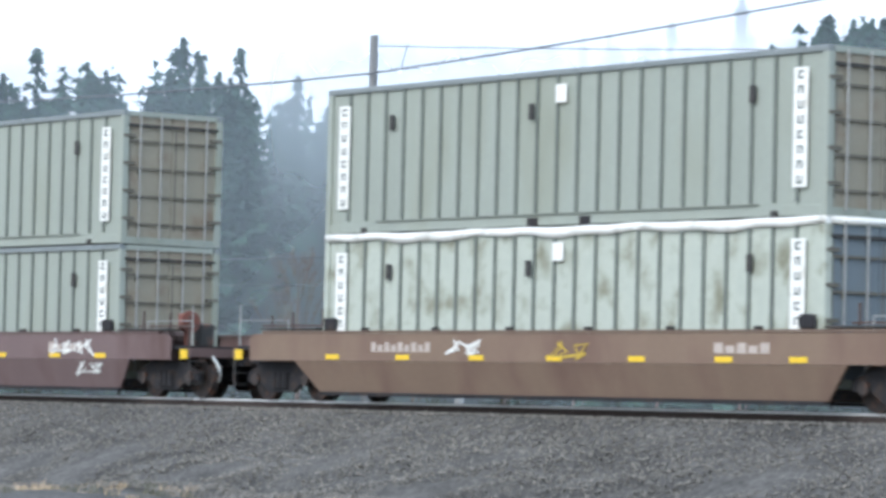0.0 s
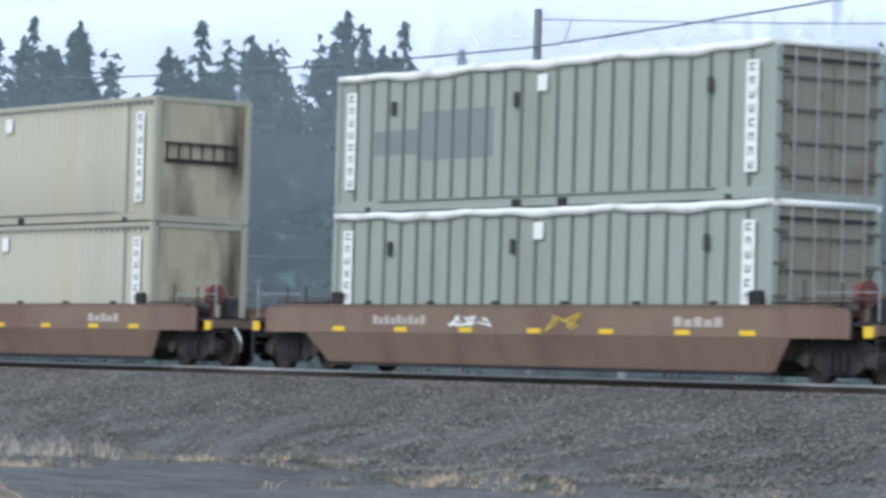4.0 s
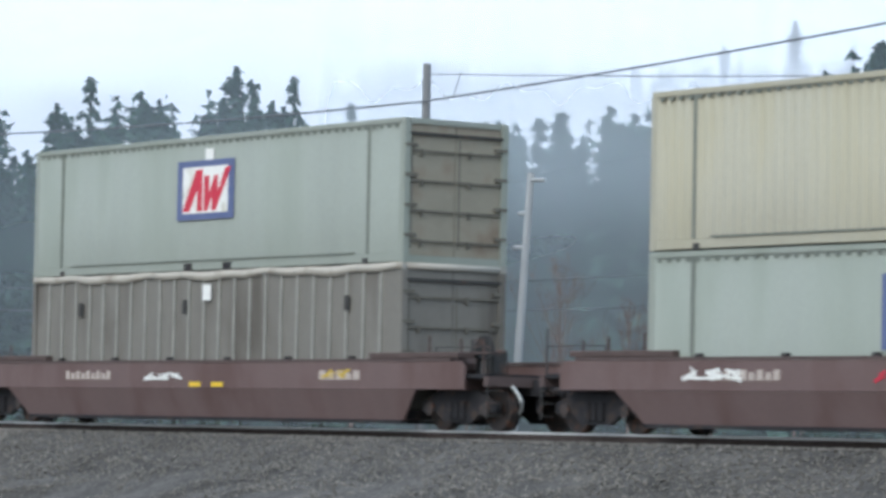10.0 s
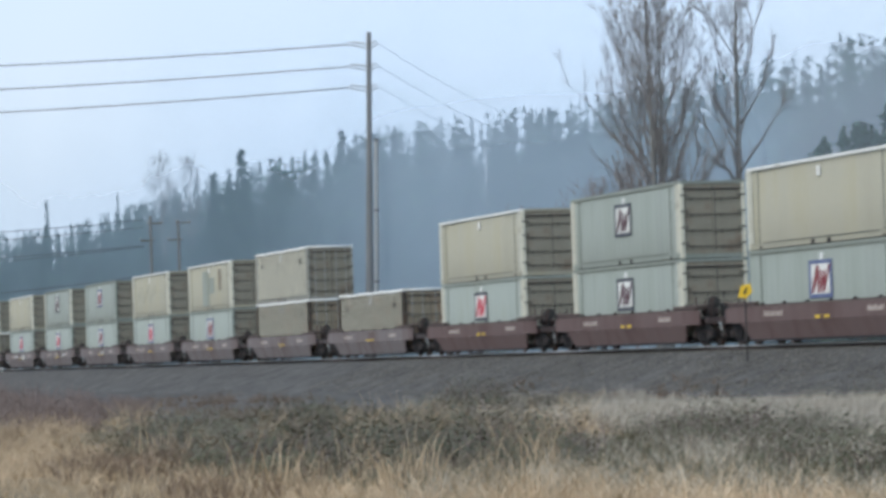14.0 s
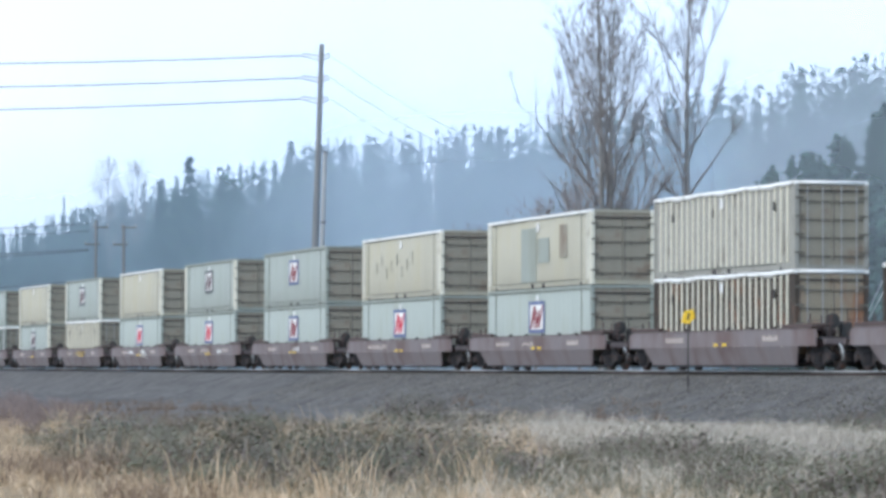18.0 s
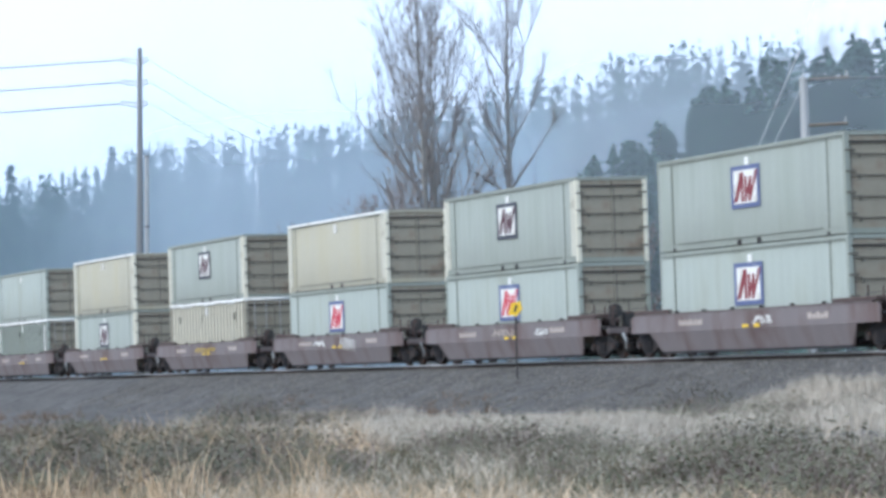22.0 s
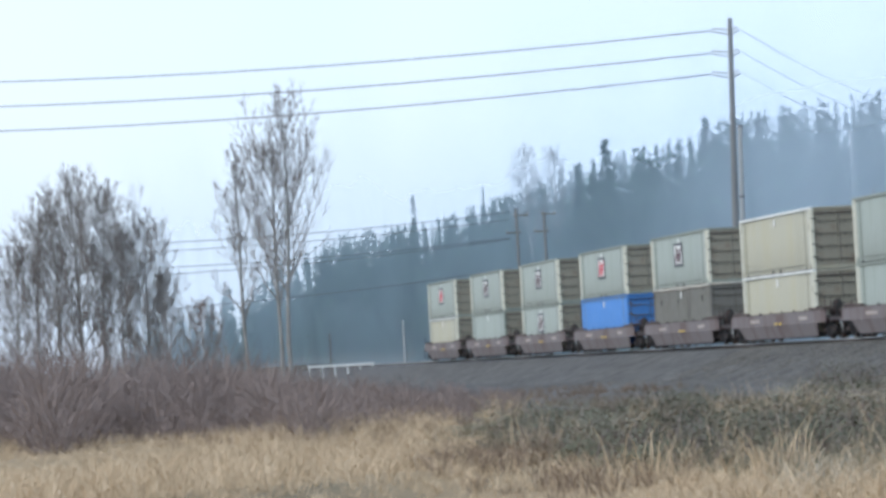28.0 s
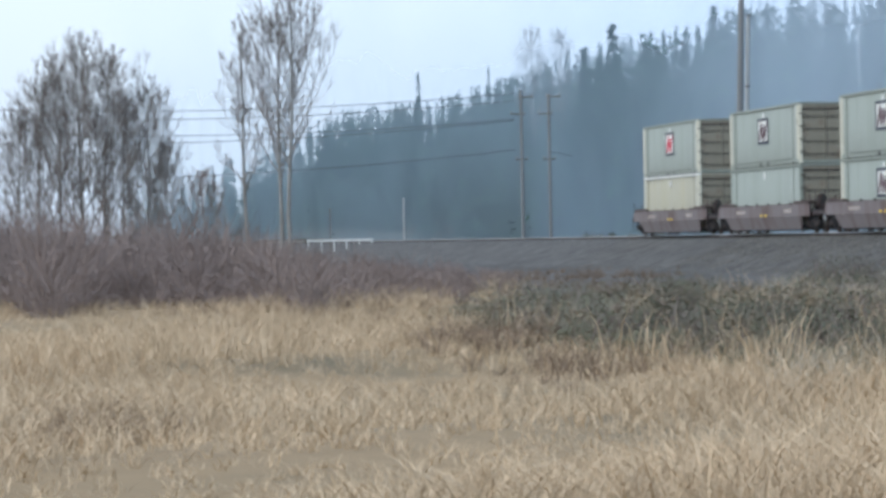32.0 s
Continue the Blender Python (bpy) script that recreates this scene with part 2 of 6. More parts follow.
def build_ground():
    xs = np.concatenate([np.linspace(-4000, -700, 12), np.linspace(-660, -330, 24), np.linspace(-324, 0, 140), np.linspace(6, 120, 16), np.linspace(200, 3000, 10)])
    ys = np.concatenate([np.linspace(-3000, -300, 8), np.linspace(-200, -20, 8), np.linspace(-14, 34, 46), np.linspace(35, 50, 38), np.linspace(52, 330, 50),
                         np.linspace(345, 900, 26), np.linspace(1000, 4000, 8)])
    gx, gy = np.meshgrid(xs, ys)
    v = np.stack([gx.ravel(), gy.ravel(), ground_z(gx, gy).ravel()], 1)
    nx = len(xs)
    i = (np.arange(len(ys) - 1)[:, None] * nx + np.arange(nx - 1)[None]).ravel()
    me = mesh_of("ground", v, np.stack([i, i + 1, i + nx + 1, i + nx], 1), M_SOIL)
    me.polygons.foreach_set("use_smooth", np.ones(len(me.polygons), bool))
    tagged(new("ground", me), "dry winter field, gravel railway bank and wooded hillside ground", "ground", kind="structure")


def ground_material():
    m = material("soil_and_dead_grass", srgb(142, 122, 92), 0.95, scale=0.12, vary=0.3, fine=2.0, bump=0.4, dirt=srgb(104, 94, 72), dirt_at=0.58)
    n, l = m.node_tree.nodes, m.node_tree.links
    b = n["Principled BSDF"]
    old = b.inputs["Base Color"].links[0].from_socket
    geo, sep = n.new("ShaderNodeNewGeometry"), n.new("ShaderNodeSeparateXYZ")
    l.new(geo.outputs["Position"], sep.inputs[0])
    # gravel between the foot of the bank and the ditch behind the track, woodland floor beyond
    nz = n.new("ShaderNodeTexNoise")
    nz.inputs["Scale"].default_value, nz.inputs["Detail"].default_value = 0.35, 4
    l.new(geo.outputs["Position"], nz.inputs["Vector"])
    wob = n.new("ShaderNodeMath")
    wob.operation = "MULTIPLY_ADD"
    l.new(nz.outputs["Fac"], wob.inputs[0])
    wob.inputs[1].default_value = 2.4
    l.new(sep.outputs["Y"], wob.inputs[2])
    near = n.new("ShaderNodeMapRange")
    near.inputs["From Min"].default_value, near.inputs["From Max"].default_value = -100, -72
    near.inputs["To Min"].default_value, near.inputs["To Max"].default_value = 0.0, 14.0
    l.new(sep.outputs["X"], near.inputs["Value"])
    beyond = n.new("ShaderNodeMapRange")
    beyond.inputs["From Min"].default_value, beyond.inputs["From Max"].default_value = -106, -84
    beyond.inputs["To Min"].default_value, beyond.inputs["To Max"].default_value = 18.0, 0.0
    l.new(sep.outputs["X"], beyond.inputs["Value"])
    both = n.new("ShaderNodeMath")
    l.new(near.outputs[0], both.inputs[0])
    l.new(beyond.outputs[0], both.inputs[1])
    foot = n.new("ShaderNodeMath")
    l.new(both.outputs[0], foot.inputs[0])
    l.new(wob.outputs[0], foot.inputs[1])
    fac = n.new("ShaderNodeMapRange")
    fac.inputs["From Min"].default_value, fac.inputs["From Max"].default_value = 36.9, 37.8
    l.new(foot.outputs[0], fac.inputs["Value"])
    stone = n.new("ShaderNodeTexVoronoi")
    stone.inputs["Scale"].default_value = 11
    l.new(geo.outputs["Position"], stone.inputs["Vector"])
    tone = n.new("ShaderNodeMapRange")
    l.new(stone.outputs["Color"], tone.inputs["Value"])
    tone.inputs["To Min"].default_value, tone.inputs["To Max"].default_value = 0.045, 0.12
    mx = n.new("ShaderNodeMix")
    mx.data_type = "RGBA"
    l.new(fac.outputs[0], mx.inputs[0])
    l.new(old, mx.inputs[6])
    warm = n.new("ShaderNodeVectorMath")
    warm.operation = "SCALE"
    warm.inputs[0].default_value = (1.02, 0.98, 0.90)
    blot = n.new("ShaderNodeTexNoise")
    blot.inputs["Scale"].default_value, blot.inputs["Detail"].default_value = 0.9, 5
    l.new(geo.outputs["Position"], blot.inputs["Vector"])
    blotr = n.new("ShaderNodeMapRange")
    blotr.inputs["From Min"].default_value, blotr.inputs["From Max"].default_value = 0.3, 0.7
    blotr.inputs["To Min"].default_value, blotr.inputs["To Max"].default_value = 0.6, 1.35
    l.new(blot.outputs["Fac"], blotr.inputs["Value"])
    shade = n.new("ShaderNodeMath")
    shade.operation = "MULTIPLY"
    l.new(tone.outputs[0], shade.inputs[0])
    l.new(blotr.outputs[0], shade.inputs[1])
    l.new(shade.outputs[0], warm.inputs["Scale"])
    l.new(warm.outputs[0], mx.inputs[7])
    far = n.new("ShaderNodeMapRange")
    far.inputs["From Min"].default_value, far.inputs["From Max"].default_value = 49, 52
    l.new(wob.outputs[0], far.inputs["Value"])
    mx2 = n.new("ShaderNodeMix")
    mx2.data_type = "RGBA"
    l.new(far.outputs[0], mx2.inputs[0])
    l.new(mx.outputs[2], mx2.inputs[6])
    mx2.inputs[7].default_value = (0.055, 0.055, 0.038, 1)
    l.new(mx2.outputs[2], b.inputs["Base Color"])
    return m


M_SOIL = ground_material()
build_ground()


def build_track():
    track = tagged(new("railway_track"), "single railway track with polished steel rails on grey ballast", "railway track", kind="structure")
    for y in (-0.72, 0.72):
        bm = bmesh.new()
        y += TRACK_Y
        box(bm, -900, 720, y - 0.035, y + 0.035, -0.04, 0.0)
        part("rail_head", bm, M_RAIL, track)
        bm = bmesh.new()
        box(bm, -900, 720, y - 0.012, y + 0.012, -0.15, -0.042)
        box(bm, -900, 720, y - 0.07, y + 0.07, -0.175, -0.152)
        part("rail_web", bm, M_RAILSIDE, track)
    tie = bmesh.new()
    box(tie, -0.11, 0.11, -1.3, 1.3, -0.34, -0.178, 0.01)
    me = bpy.data.meshes.new("tie")
    tie.to_mesh(me)
    tie.free()
    me.materials.append(M_TIE)
    for i in range(260):
        part("tie", me, None, track, at=pose(-34 - i * 0.6, TRACK_Y + random.uniform(-0.03, 0.03), 0, 0, 0, random.uniform(-1, 1)))


build_track()

# ---- the train: well cars and double-stacked containers ----
CAR_PITCH, BOX_LEN, BOX_H, BOX_W = 22.324, 14.63, 2.9, 2.59
LOW_Z = 0.40   # floor of the lower container above the rail
MOVING = []    # thing, place behind the train's last car, height


def last_front(t):
    """Where the front of the last car's containers is, along the track."""
    return -42.08 - 0.2 * float(step(4, 8, t)) - (829.363 - 20.8485 * t - 0.011675 * t * t)


def corrugated(name, x0, x1, z0, z1, y, depth, period, mat, out=-1):
    """A sheet folded into upright flutes, with thickness."""
    n = max(1, int(round((x1 - x0) / period)))
    p = (x1 - x0) / n
    prof = []
    for i in range(n):
        a = x0 + i * p
        prof += [(a, 0), (a + 0.38 * p, 0), (a + 0.5 * p, 1), (a + 0.88 * p, 1)]
    prof.append((x1, 0))
    front = [(x, y + out * (-depth if d else 0)) for x, d in prof]
    k = len(front)
    v = [(x, yy, z0) for x, yy in front] + [(x, yy, z1) for x, yy in front]
    v += [(x, yy - out * 0.04, z0) for x, yy in front] + [(x, yy - out * 0.04, z1) for x, yy in front]
    q = []
    for i in range(k - 1):
        a = (i, i + 1, k + i + 1, k + i)
        q.append(a if out < 0 else a[::-1])
        b = (2 * k + i, 3 * k + i, 3 * k + i + 1, 2 * k + i + 1)
        q.append(b if out < 0 else b[::-1])
        q.append((k + i, k + i + 1, 3 * k + i + 1, 3 * k + i))
    return mesh_of(name, v, q, mat)


def glyph_strip(parent, x, z0, z1, width, n):
    """An upright white strip with unreadable dark marks down it."""
    y = -BOX_W / 2
    s = boxes("letter_strip", [(x - width / 2, x + width / 2, y - 0.024, y - 0.012, z0, z1)], M_WHITE, parent, "white upright strip with dark lettering")
    d = (z1 - z0) / n
    a, b, t = width * 0.20, width * 0.20, width * 0.11
    for i in range(n):
        zc, h = z1 - (i + 0.5) * d, d * 0.28
        # an unreadable blocky mark, open above, below or to one side
        shape = ([(-a, -h), (b, -h), (b, h), (b - t, h), (b - t, -h + t), (-a + t, -h + t), (-a + t, h), (-a, h)],
                 [(-a, -h), (-a + t, -h), (-a + t, h - t), (b - t, h - t), (b - t, -h), (b, -h), (b, h), (-a, h)],
                 [(-a, -h), (b, -h), (b, -h + t), (-a + t, -h + t), (-a + t, h - t), (b, h - t), (b, h), (-a, h)])[(i * 2 + n + i // 3) % 3]
        bm = bmesh.new()
        prism(bm, [(x + q, zc + r) for q, r in shape], y - 0.03, y - 0.026)
        part("character", bm, M_SHADELETTER, s)


M_INK = material("dark_maroon_ink", srgb(84, 56, 64), 0.6, scale=6, vary=0.1)


def logo(parent, x, z, w, h, style):
    """A framed sign: a coloured border, a white field and slanting coloured strokes."""
    y = -BOX_W / 2
    edge, ink = {"red": (M_LOGOBLUE, M_RED), "maroon": (M_LOGOBLUE, M_MAROON), "dark": (M_LOGODARK, M_INK), "reds": (M_LOGODARK, M_RED)}[style]
    s = boxes("sign_panel", [(x - w / 2, x + w / 2, y - 0.022, y - 0.010, z - h / 2, z + h / 2)], edge, parent, "painted sign panel with a coloured border")
    w2, h2 = w * 0.80, h * 0.78
    boxes("sign_field", [(x - w2 / 2, x + w2 / 2, y - 0.026, y - 0.022, z - h2 / 2, z + h2 / 2)], M_WHITE, s)
    # two broad slanting marks with narrow white slits
    for i, shape in enumerate(([(-0.50, -0.46), (-0.20, 0.44), (-0.06, 0.44), (-0.06, -0.46), (-0.17, -0.46), (-0.17, 0.02), (-0.34, -0.46)],
                               [(-0.02, 0.30), (0.09, 0.30), (0.09, -0.10), (0.20, 0.30), (0.28, 0.30), (0.28, -0.06), (0.44, 0.46), (0.56, 0.46), (0.24, -0.46), (0.15, -0.46), (0.15, -0.12), (0.06, -0.46), (-0.02, -0.46)])):
        bm = bmesh.new()
        prism(bm, [(x + w2 * q, z + h2 * r) for q, r in shape], y - 0.032, y - 0.027)
        part("stroke", bm, ink, s)


def end_wall(c, x, mat, style):
    """The end of a container: doors with rods, ribs, or a smooth wall with a ladder."""
    w, h = BOX_W / 2 - 0.12, BOX_H
    if style in ("smooth", "plain"):
        boxes("end_panel", [(x - 0.10, x - 0.04, -w, w, 0.16, h - 0.12)], mat, c, "sooty smooth end wall")
        if style == "smooth":
            # a grab rail across the end
            bm = bmesh.new()
            box(bm, x - 0.035, x + 0.03, -1.0, 0.95, 1.80, 1.85)
            rail_ = part("grab_rail", bm, M_DARK, c, "dark steel rail across the end")
            boxes("foot_bar", [(x - 0.035, x + 0.03, -1.0, 0.95, 1.38, 1.46)], M_BLACK, rail_)
            for i in range(7):
                yy = -0.98 + i * 0.315
                boxes("upright", [(x - 0.03, x + 0.012, yy, yy + 0.035, 1.46, 1.80)], M_DARK, rail_)
        else:
            boxes("foot_bar", [(x - 0.035, x + 0.02, -0.95, 0.9, 0.42, 0.50)], M_BLACK, c)
        return
    leaves = [(-w, -0.01), (0.01, w)]
    for a, b in leaves:
        d = boxes("door", [(x - 0.10, x - 0.05, a, b, 0.16, h - 0.12)], mat, c)
        bm = bmesh.new()
        box(bm, x - 0.052, x - 0.046, a + 0.07, a + 0.11, 0.3, 2.5)
        for k in range(4):
            z = 0.42 + k * 0.60
            box(bm, x - 0.051, x - 0.006, a + 0.03, b - 0.03, z, z + 0.045)
            box(bm, x - 0.051, x - 0.002, a + 0.30, a + 0.36, z - 0.09, z + 0.06)
            edge = a if a < -0.5 else b - 0.20
            box(bm, x - 0.050, x + 0.012, edge - 0.10 * (a < -0.5), edge + 0.20 + 0.10 * (a > -0.5), z + 0.10, z + 0.17)
        part("door_ribs", bm, M_RIB, d)
        if style == "rods":
            for q in (0.28, 0.74):
                yy = a + (b - a) * q
                bm = bmesh.new()
                rod(bm, (x + 0.005, yy, 0.10), (x + 0.005, yy, h - 0.06), 0.022)
                part("lock_rod", bm, M_ROD, d)
    boxes("hinge_bar", [(x - 0.05, x + 0.0, -w, w, h - 0.34, h - 0.28)], M_DARK, c)


def container(kind, side, rail, end, end_style="ribs", sign=None, strips=False, patches=(), label="", tarp=False, cover=None):
    """A 48-foot container; x runs from its rear (-length) to its front (0), z from its floor."""
    c = tagged(new("shipping_container"), label, "container", group="containers on the train")
    L, H, w = BOX_LEN, BOX_H, BOX_W / 2
    over = 1.22
    pale = kind != "ribbed" and (sign in ("dark", "reds") or end_style == "pale")
    if pale:
        for x in (-L + 0.165, -0.60):
            boxes("edge_strip", [(x, x + 0.435, -w - 0.004, -w + 0.02, 0.22, H - 0.13)], M_EDGE, c, "pale strip beside the corner post")
    # frame
    for x in (-L, -0.16):
        for y in (-w, w - 0.16):
            boxes("corner_post", [(x, x + 0.16, y, y + 0.16, 0.0, H - 0.10)], M_POSTWHITE if pale else side, c, bevel=0.01)
    for y in (-w, w - 0.12):
        boxes("top_rail", [(-L, 0, y - 0.004, y + 0.124, H - 0.11, H)], rail, c, bevel=0.01)
        boxes("bottom_rail", [(-L + 0.16, -0.16, y + 0.01, y + 0.11, 0.02, 0.20)], side, c, bevel=0.008)
    for x in (-L + 0.02, -0.12):
        boxes("end_sill", [(x, x + 0.10, -w + 0.16, w - 0.16, 0.0, 0.155)], side, c)
        boxes("end_header", [(x, x + 0.10, -w + 0.16, w - 0.16, H - 0.115, H - 0.004)], side, c)
    boxes("roof_panel", [(-L + 0.12, -0.12, -w + 0.125, w - 0.125, H - 0.07, H - 0.012)], (cover or M_TARP) if tarp else side, c)
    boxes("floor", [(-L + 0.17, -0.17, -w + 0.115, w - 0.115, 0.03, 0.14)], M_DARK, c)
    for x in (-L + over, -over - 0.18):
        for z in (-0.004,):
            boxes("corner_casting", [(x, x + 0.18, -w - 0.012, -w + 0.16, z, z + 0.12)], M_DARK, c, bevel=0.01)
    for x in (-L * 0.53 - 0.22, -L * 0.44 + 0.0):
        boxes("fork_pocket", [(x - 0.16, x + 0.16, -w + 0.002, -w + 0.09, 0.005, 0.17)], M_BLACK, c)
    boxes("lower_ledge", [(-L + over + 0.5, -over - 0.5, -w - 0.015, -w + 0.02, 0.21, 0.24)], M_DARKPOST, c)
    # sides
    z0, z1 = 0.255, H - 0.112
    if kind == "ribbed":
        for y, out in ((-w, -1), (w, 1)):
            boxes("side_panel", [(-L + 0.165, -0.165, y - out * 0.045, y - out * 0.10, 0.205, z1)], side, c)
        n, wide = 23, 0.062 if M_POST.get(side.name) in (M_POSTWHITE,) else 0.032
        # on green and worn sides the posts' dark colour paints the gaps' shade
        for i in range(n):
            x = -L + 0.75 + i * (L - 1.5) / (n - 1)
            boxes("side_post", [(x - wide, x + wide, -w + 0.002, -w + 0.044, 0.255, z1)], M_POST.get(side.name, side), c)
        bm = bmesh.new()
        for i in range(n):
            x = -L + 0.75 + i * (L - 1.5) / (n - 1)
            box(bm, x - 0.045, x + 0.045, w - 0.044, w - 0.002, 0.255, z1)
        tagged(part("far_posts", bm, side, c), kind="stuff")
        for x in (-L + 2.2, -L * 0.55, -1.9):
            boxes("latch", [(x - 0.07, x + 0.07, -w - 0.03, -w + 0.0, 2.0, 2.3)], M_DARK, c)
    else:
        key = (side.name, kind)
        for y, out in ((-w + 0.01, -1), (w - 0.01, 1)):
            me = SHARED.get((*key, out))
            if me is None:
                period = 0.27 if kind == "corrugated" else 0.62
                me = SHARED[(*key, out)] = corrugated("side_panel", -L + 0.165, -0.165, 0.205, z1, y, 0.03 if kind == "corrugated" else 0.008, period, side, out)
            part("side_panel", me, None, c)
        for x in (-L + over - 0.02, -over - 0.06):
            boxes("side_post", [(x, x + 0.08, -w - 0.006, -w + 0.03, 0.20, z1)], M_DARKPOST, c)
        bm = bmesh.new()
        box(bm, -L + 0.3, -0.3, -w - 0.001, -w + 0.012, z1 - 0.018, z1 - 0.006)
        for i in range(54):
            x = -L + 0.3 + i * (L - 0.6) / 53
            box(bm, x - 0.05, x + 0.05, -w - 0.003, -w + 0.012, z1 - 0.075, z1 - 0.005)
        part("notched_strip", bm, M_DARKPOST, c)
    boxes("data_plate", [(-L * 0.49 - 0.16, -L * 0.49 + 0.16, -w - 0.02, -w - 0.008, H - 0.62, H - 0.28)], M_WHITE, c)
    if strips:
        for x in (-0.66,) if strips == "front" else (-L + 0.62, -0.66):
            glyph_strip(c, x, 0.5 if kind == "ribbed" else 0.45, H - 0.35, 0.36, 8)
    if sign:
        logo(c, -L * 0.4995, H * 0.60, 2.25, 1.28, sign)
    for x, z, pw, ph, m in patches:
        boxes("paint_patch", [(x - pw / 2, x + pw / 2, -w + (0.034 if kind == "ribbed" else -0.010), -w + (0.0 if kind != "ribbed" else 0.05), z - ph / 2, z + ph / 2)], m, c, "patch of fresh paint")
    if tarp:
        # a cover tied over the roof, its hem sagging between the ties
        n, v, q = 64, [], []
        for i in range(n + 1):
            x, s = -L + 0.01 + (L - 0.02) * i / n, 0.035 * math.sin(i * 0.33) + 0.025 * math.sin(i * 0.9 + 1)
            v += [(x, -w - 0.012 - 0.01 * math.sin(i * 1.3), H - 0.15 + s), (x, -w - 0.006, H + 0.012 + 0.3 * s), (x, w + 0.006, H + 0.012 + 0.3 * s), (x, w + 0.012, H - 0.15 + s)]
            if i:
                q += [(4 * i - 4 + k, 4 * i - 4 + (k + 1) % 4, 4 * i + (k + 1) % 4, 4 * i + k) for k in range(4)]
        q += [(0, 3, 2, 1), (4 * n, 4 * n + 1, 4 * n + 2, 4 * n + 3)]
        part("tarpaulin", mesh_of("tarpaulin", v, q, cover or M_TARP), None, c, "sagging tarpaulin roof cover")
    end_wall(c, 0, M_SOOT if end_style in ("smooth", "plain") else end, end_style)
    boxes("rear_wall", [(-L + 0.03, -L + 0.09, -w + 0.12, w - 0.12, 0.16, H - 0.12)], end, c)
    return c


M_DARKPOST = material("shadow_grey_post", srgb(112, 118, 110), 0.7, scale=3, vary=0.15)
M_PATCH = material("dull_grey_patch_paint", srgb(126, 134, 134), 0.7, scale=1.2, vary=0.16)
M_EDGE = material("pale_edge_paint", srgb(194, 194, 178), 0.65, scale=2, vary=0.12, dirt=srgb(160, 156, 138))
# shade lines of the ribbed sides as colour, and grey lettering
M_SHADELETTER = material("gap_shade_and_letter_grey", srgb(108, 116, 110), 0.7, scale=3, vary=0.15)
M_POSTWHITE = material("pale_cream_post", srgb(214, 212, 192), 0.65, scale=3, vary=0.1)
M_BETWEEN = material("brown_grey_panel", srgb(148, 145, 130), 0.75, scale=1.2, vary=0.2, dirt=srgb(120, 110, 92), dirt_at=0.62)
M_GAP = material("dark_rusty_panel", srgb(70, 64, 56), 0.8, scale=1.2, vary=0.25, dirt=srgb(120, 84, 60), dirt_at=0.62)
M_GREYBROWN = material("grey_brown_panel", srgb(152, 152, 142), 0.75, scale=1.2, vary=0.15, dirt=srgb(112, 108, 98))
M_WORN = material("worn_pale_paint", srgb(176, 184, 172), 0.7, scale=1.6, vary=0.16, dirt=srgb(128, 130, 112), dirt_at=0.57)
M_RIBPALE = material("pale_grey_rib", srgb(150, 150, 142), 0.7, scale=3, vary=0.2)
M_TARPGREY = material("grey_beige_tarpaulin", srgb(178, 174, 162), 0.8, scale=1.5, vary=0.12, dirt=srgb(140, 134, 120))
M_POST = {M_WORN.name: M_SHADELETTER, M_GREYBROWN.name: M_POSTWHITE, M_TEAL.name: M_SHADELETTER, M_GREEN.name: M_SHADELETTER, M_BETWEEN.name: M_POSTWHITE, M_GAP.name: M_POSTWHITE, M_DARKGREY.name: M_RIBPALE}


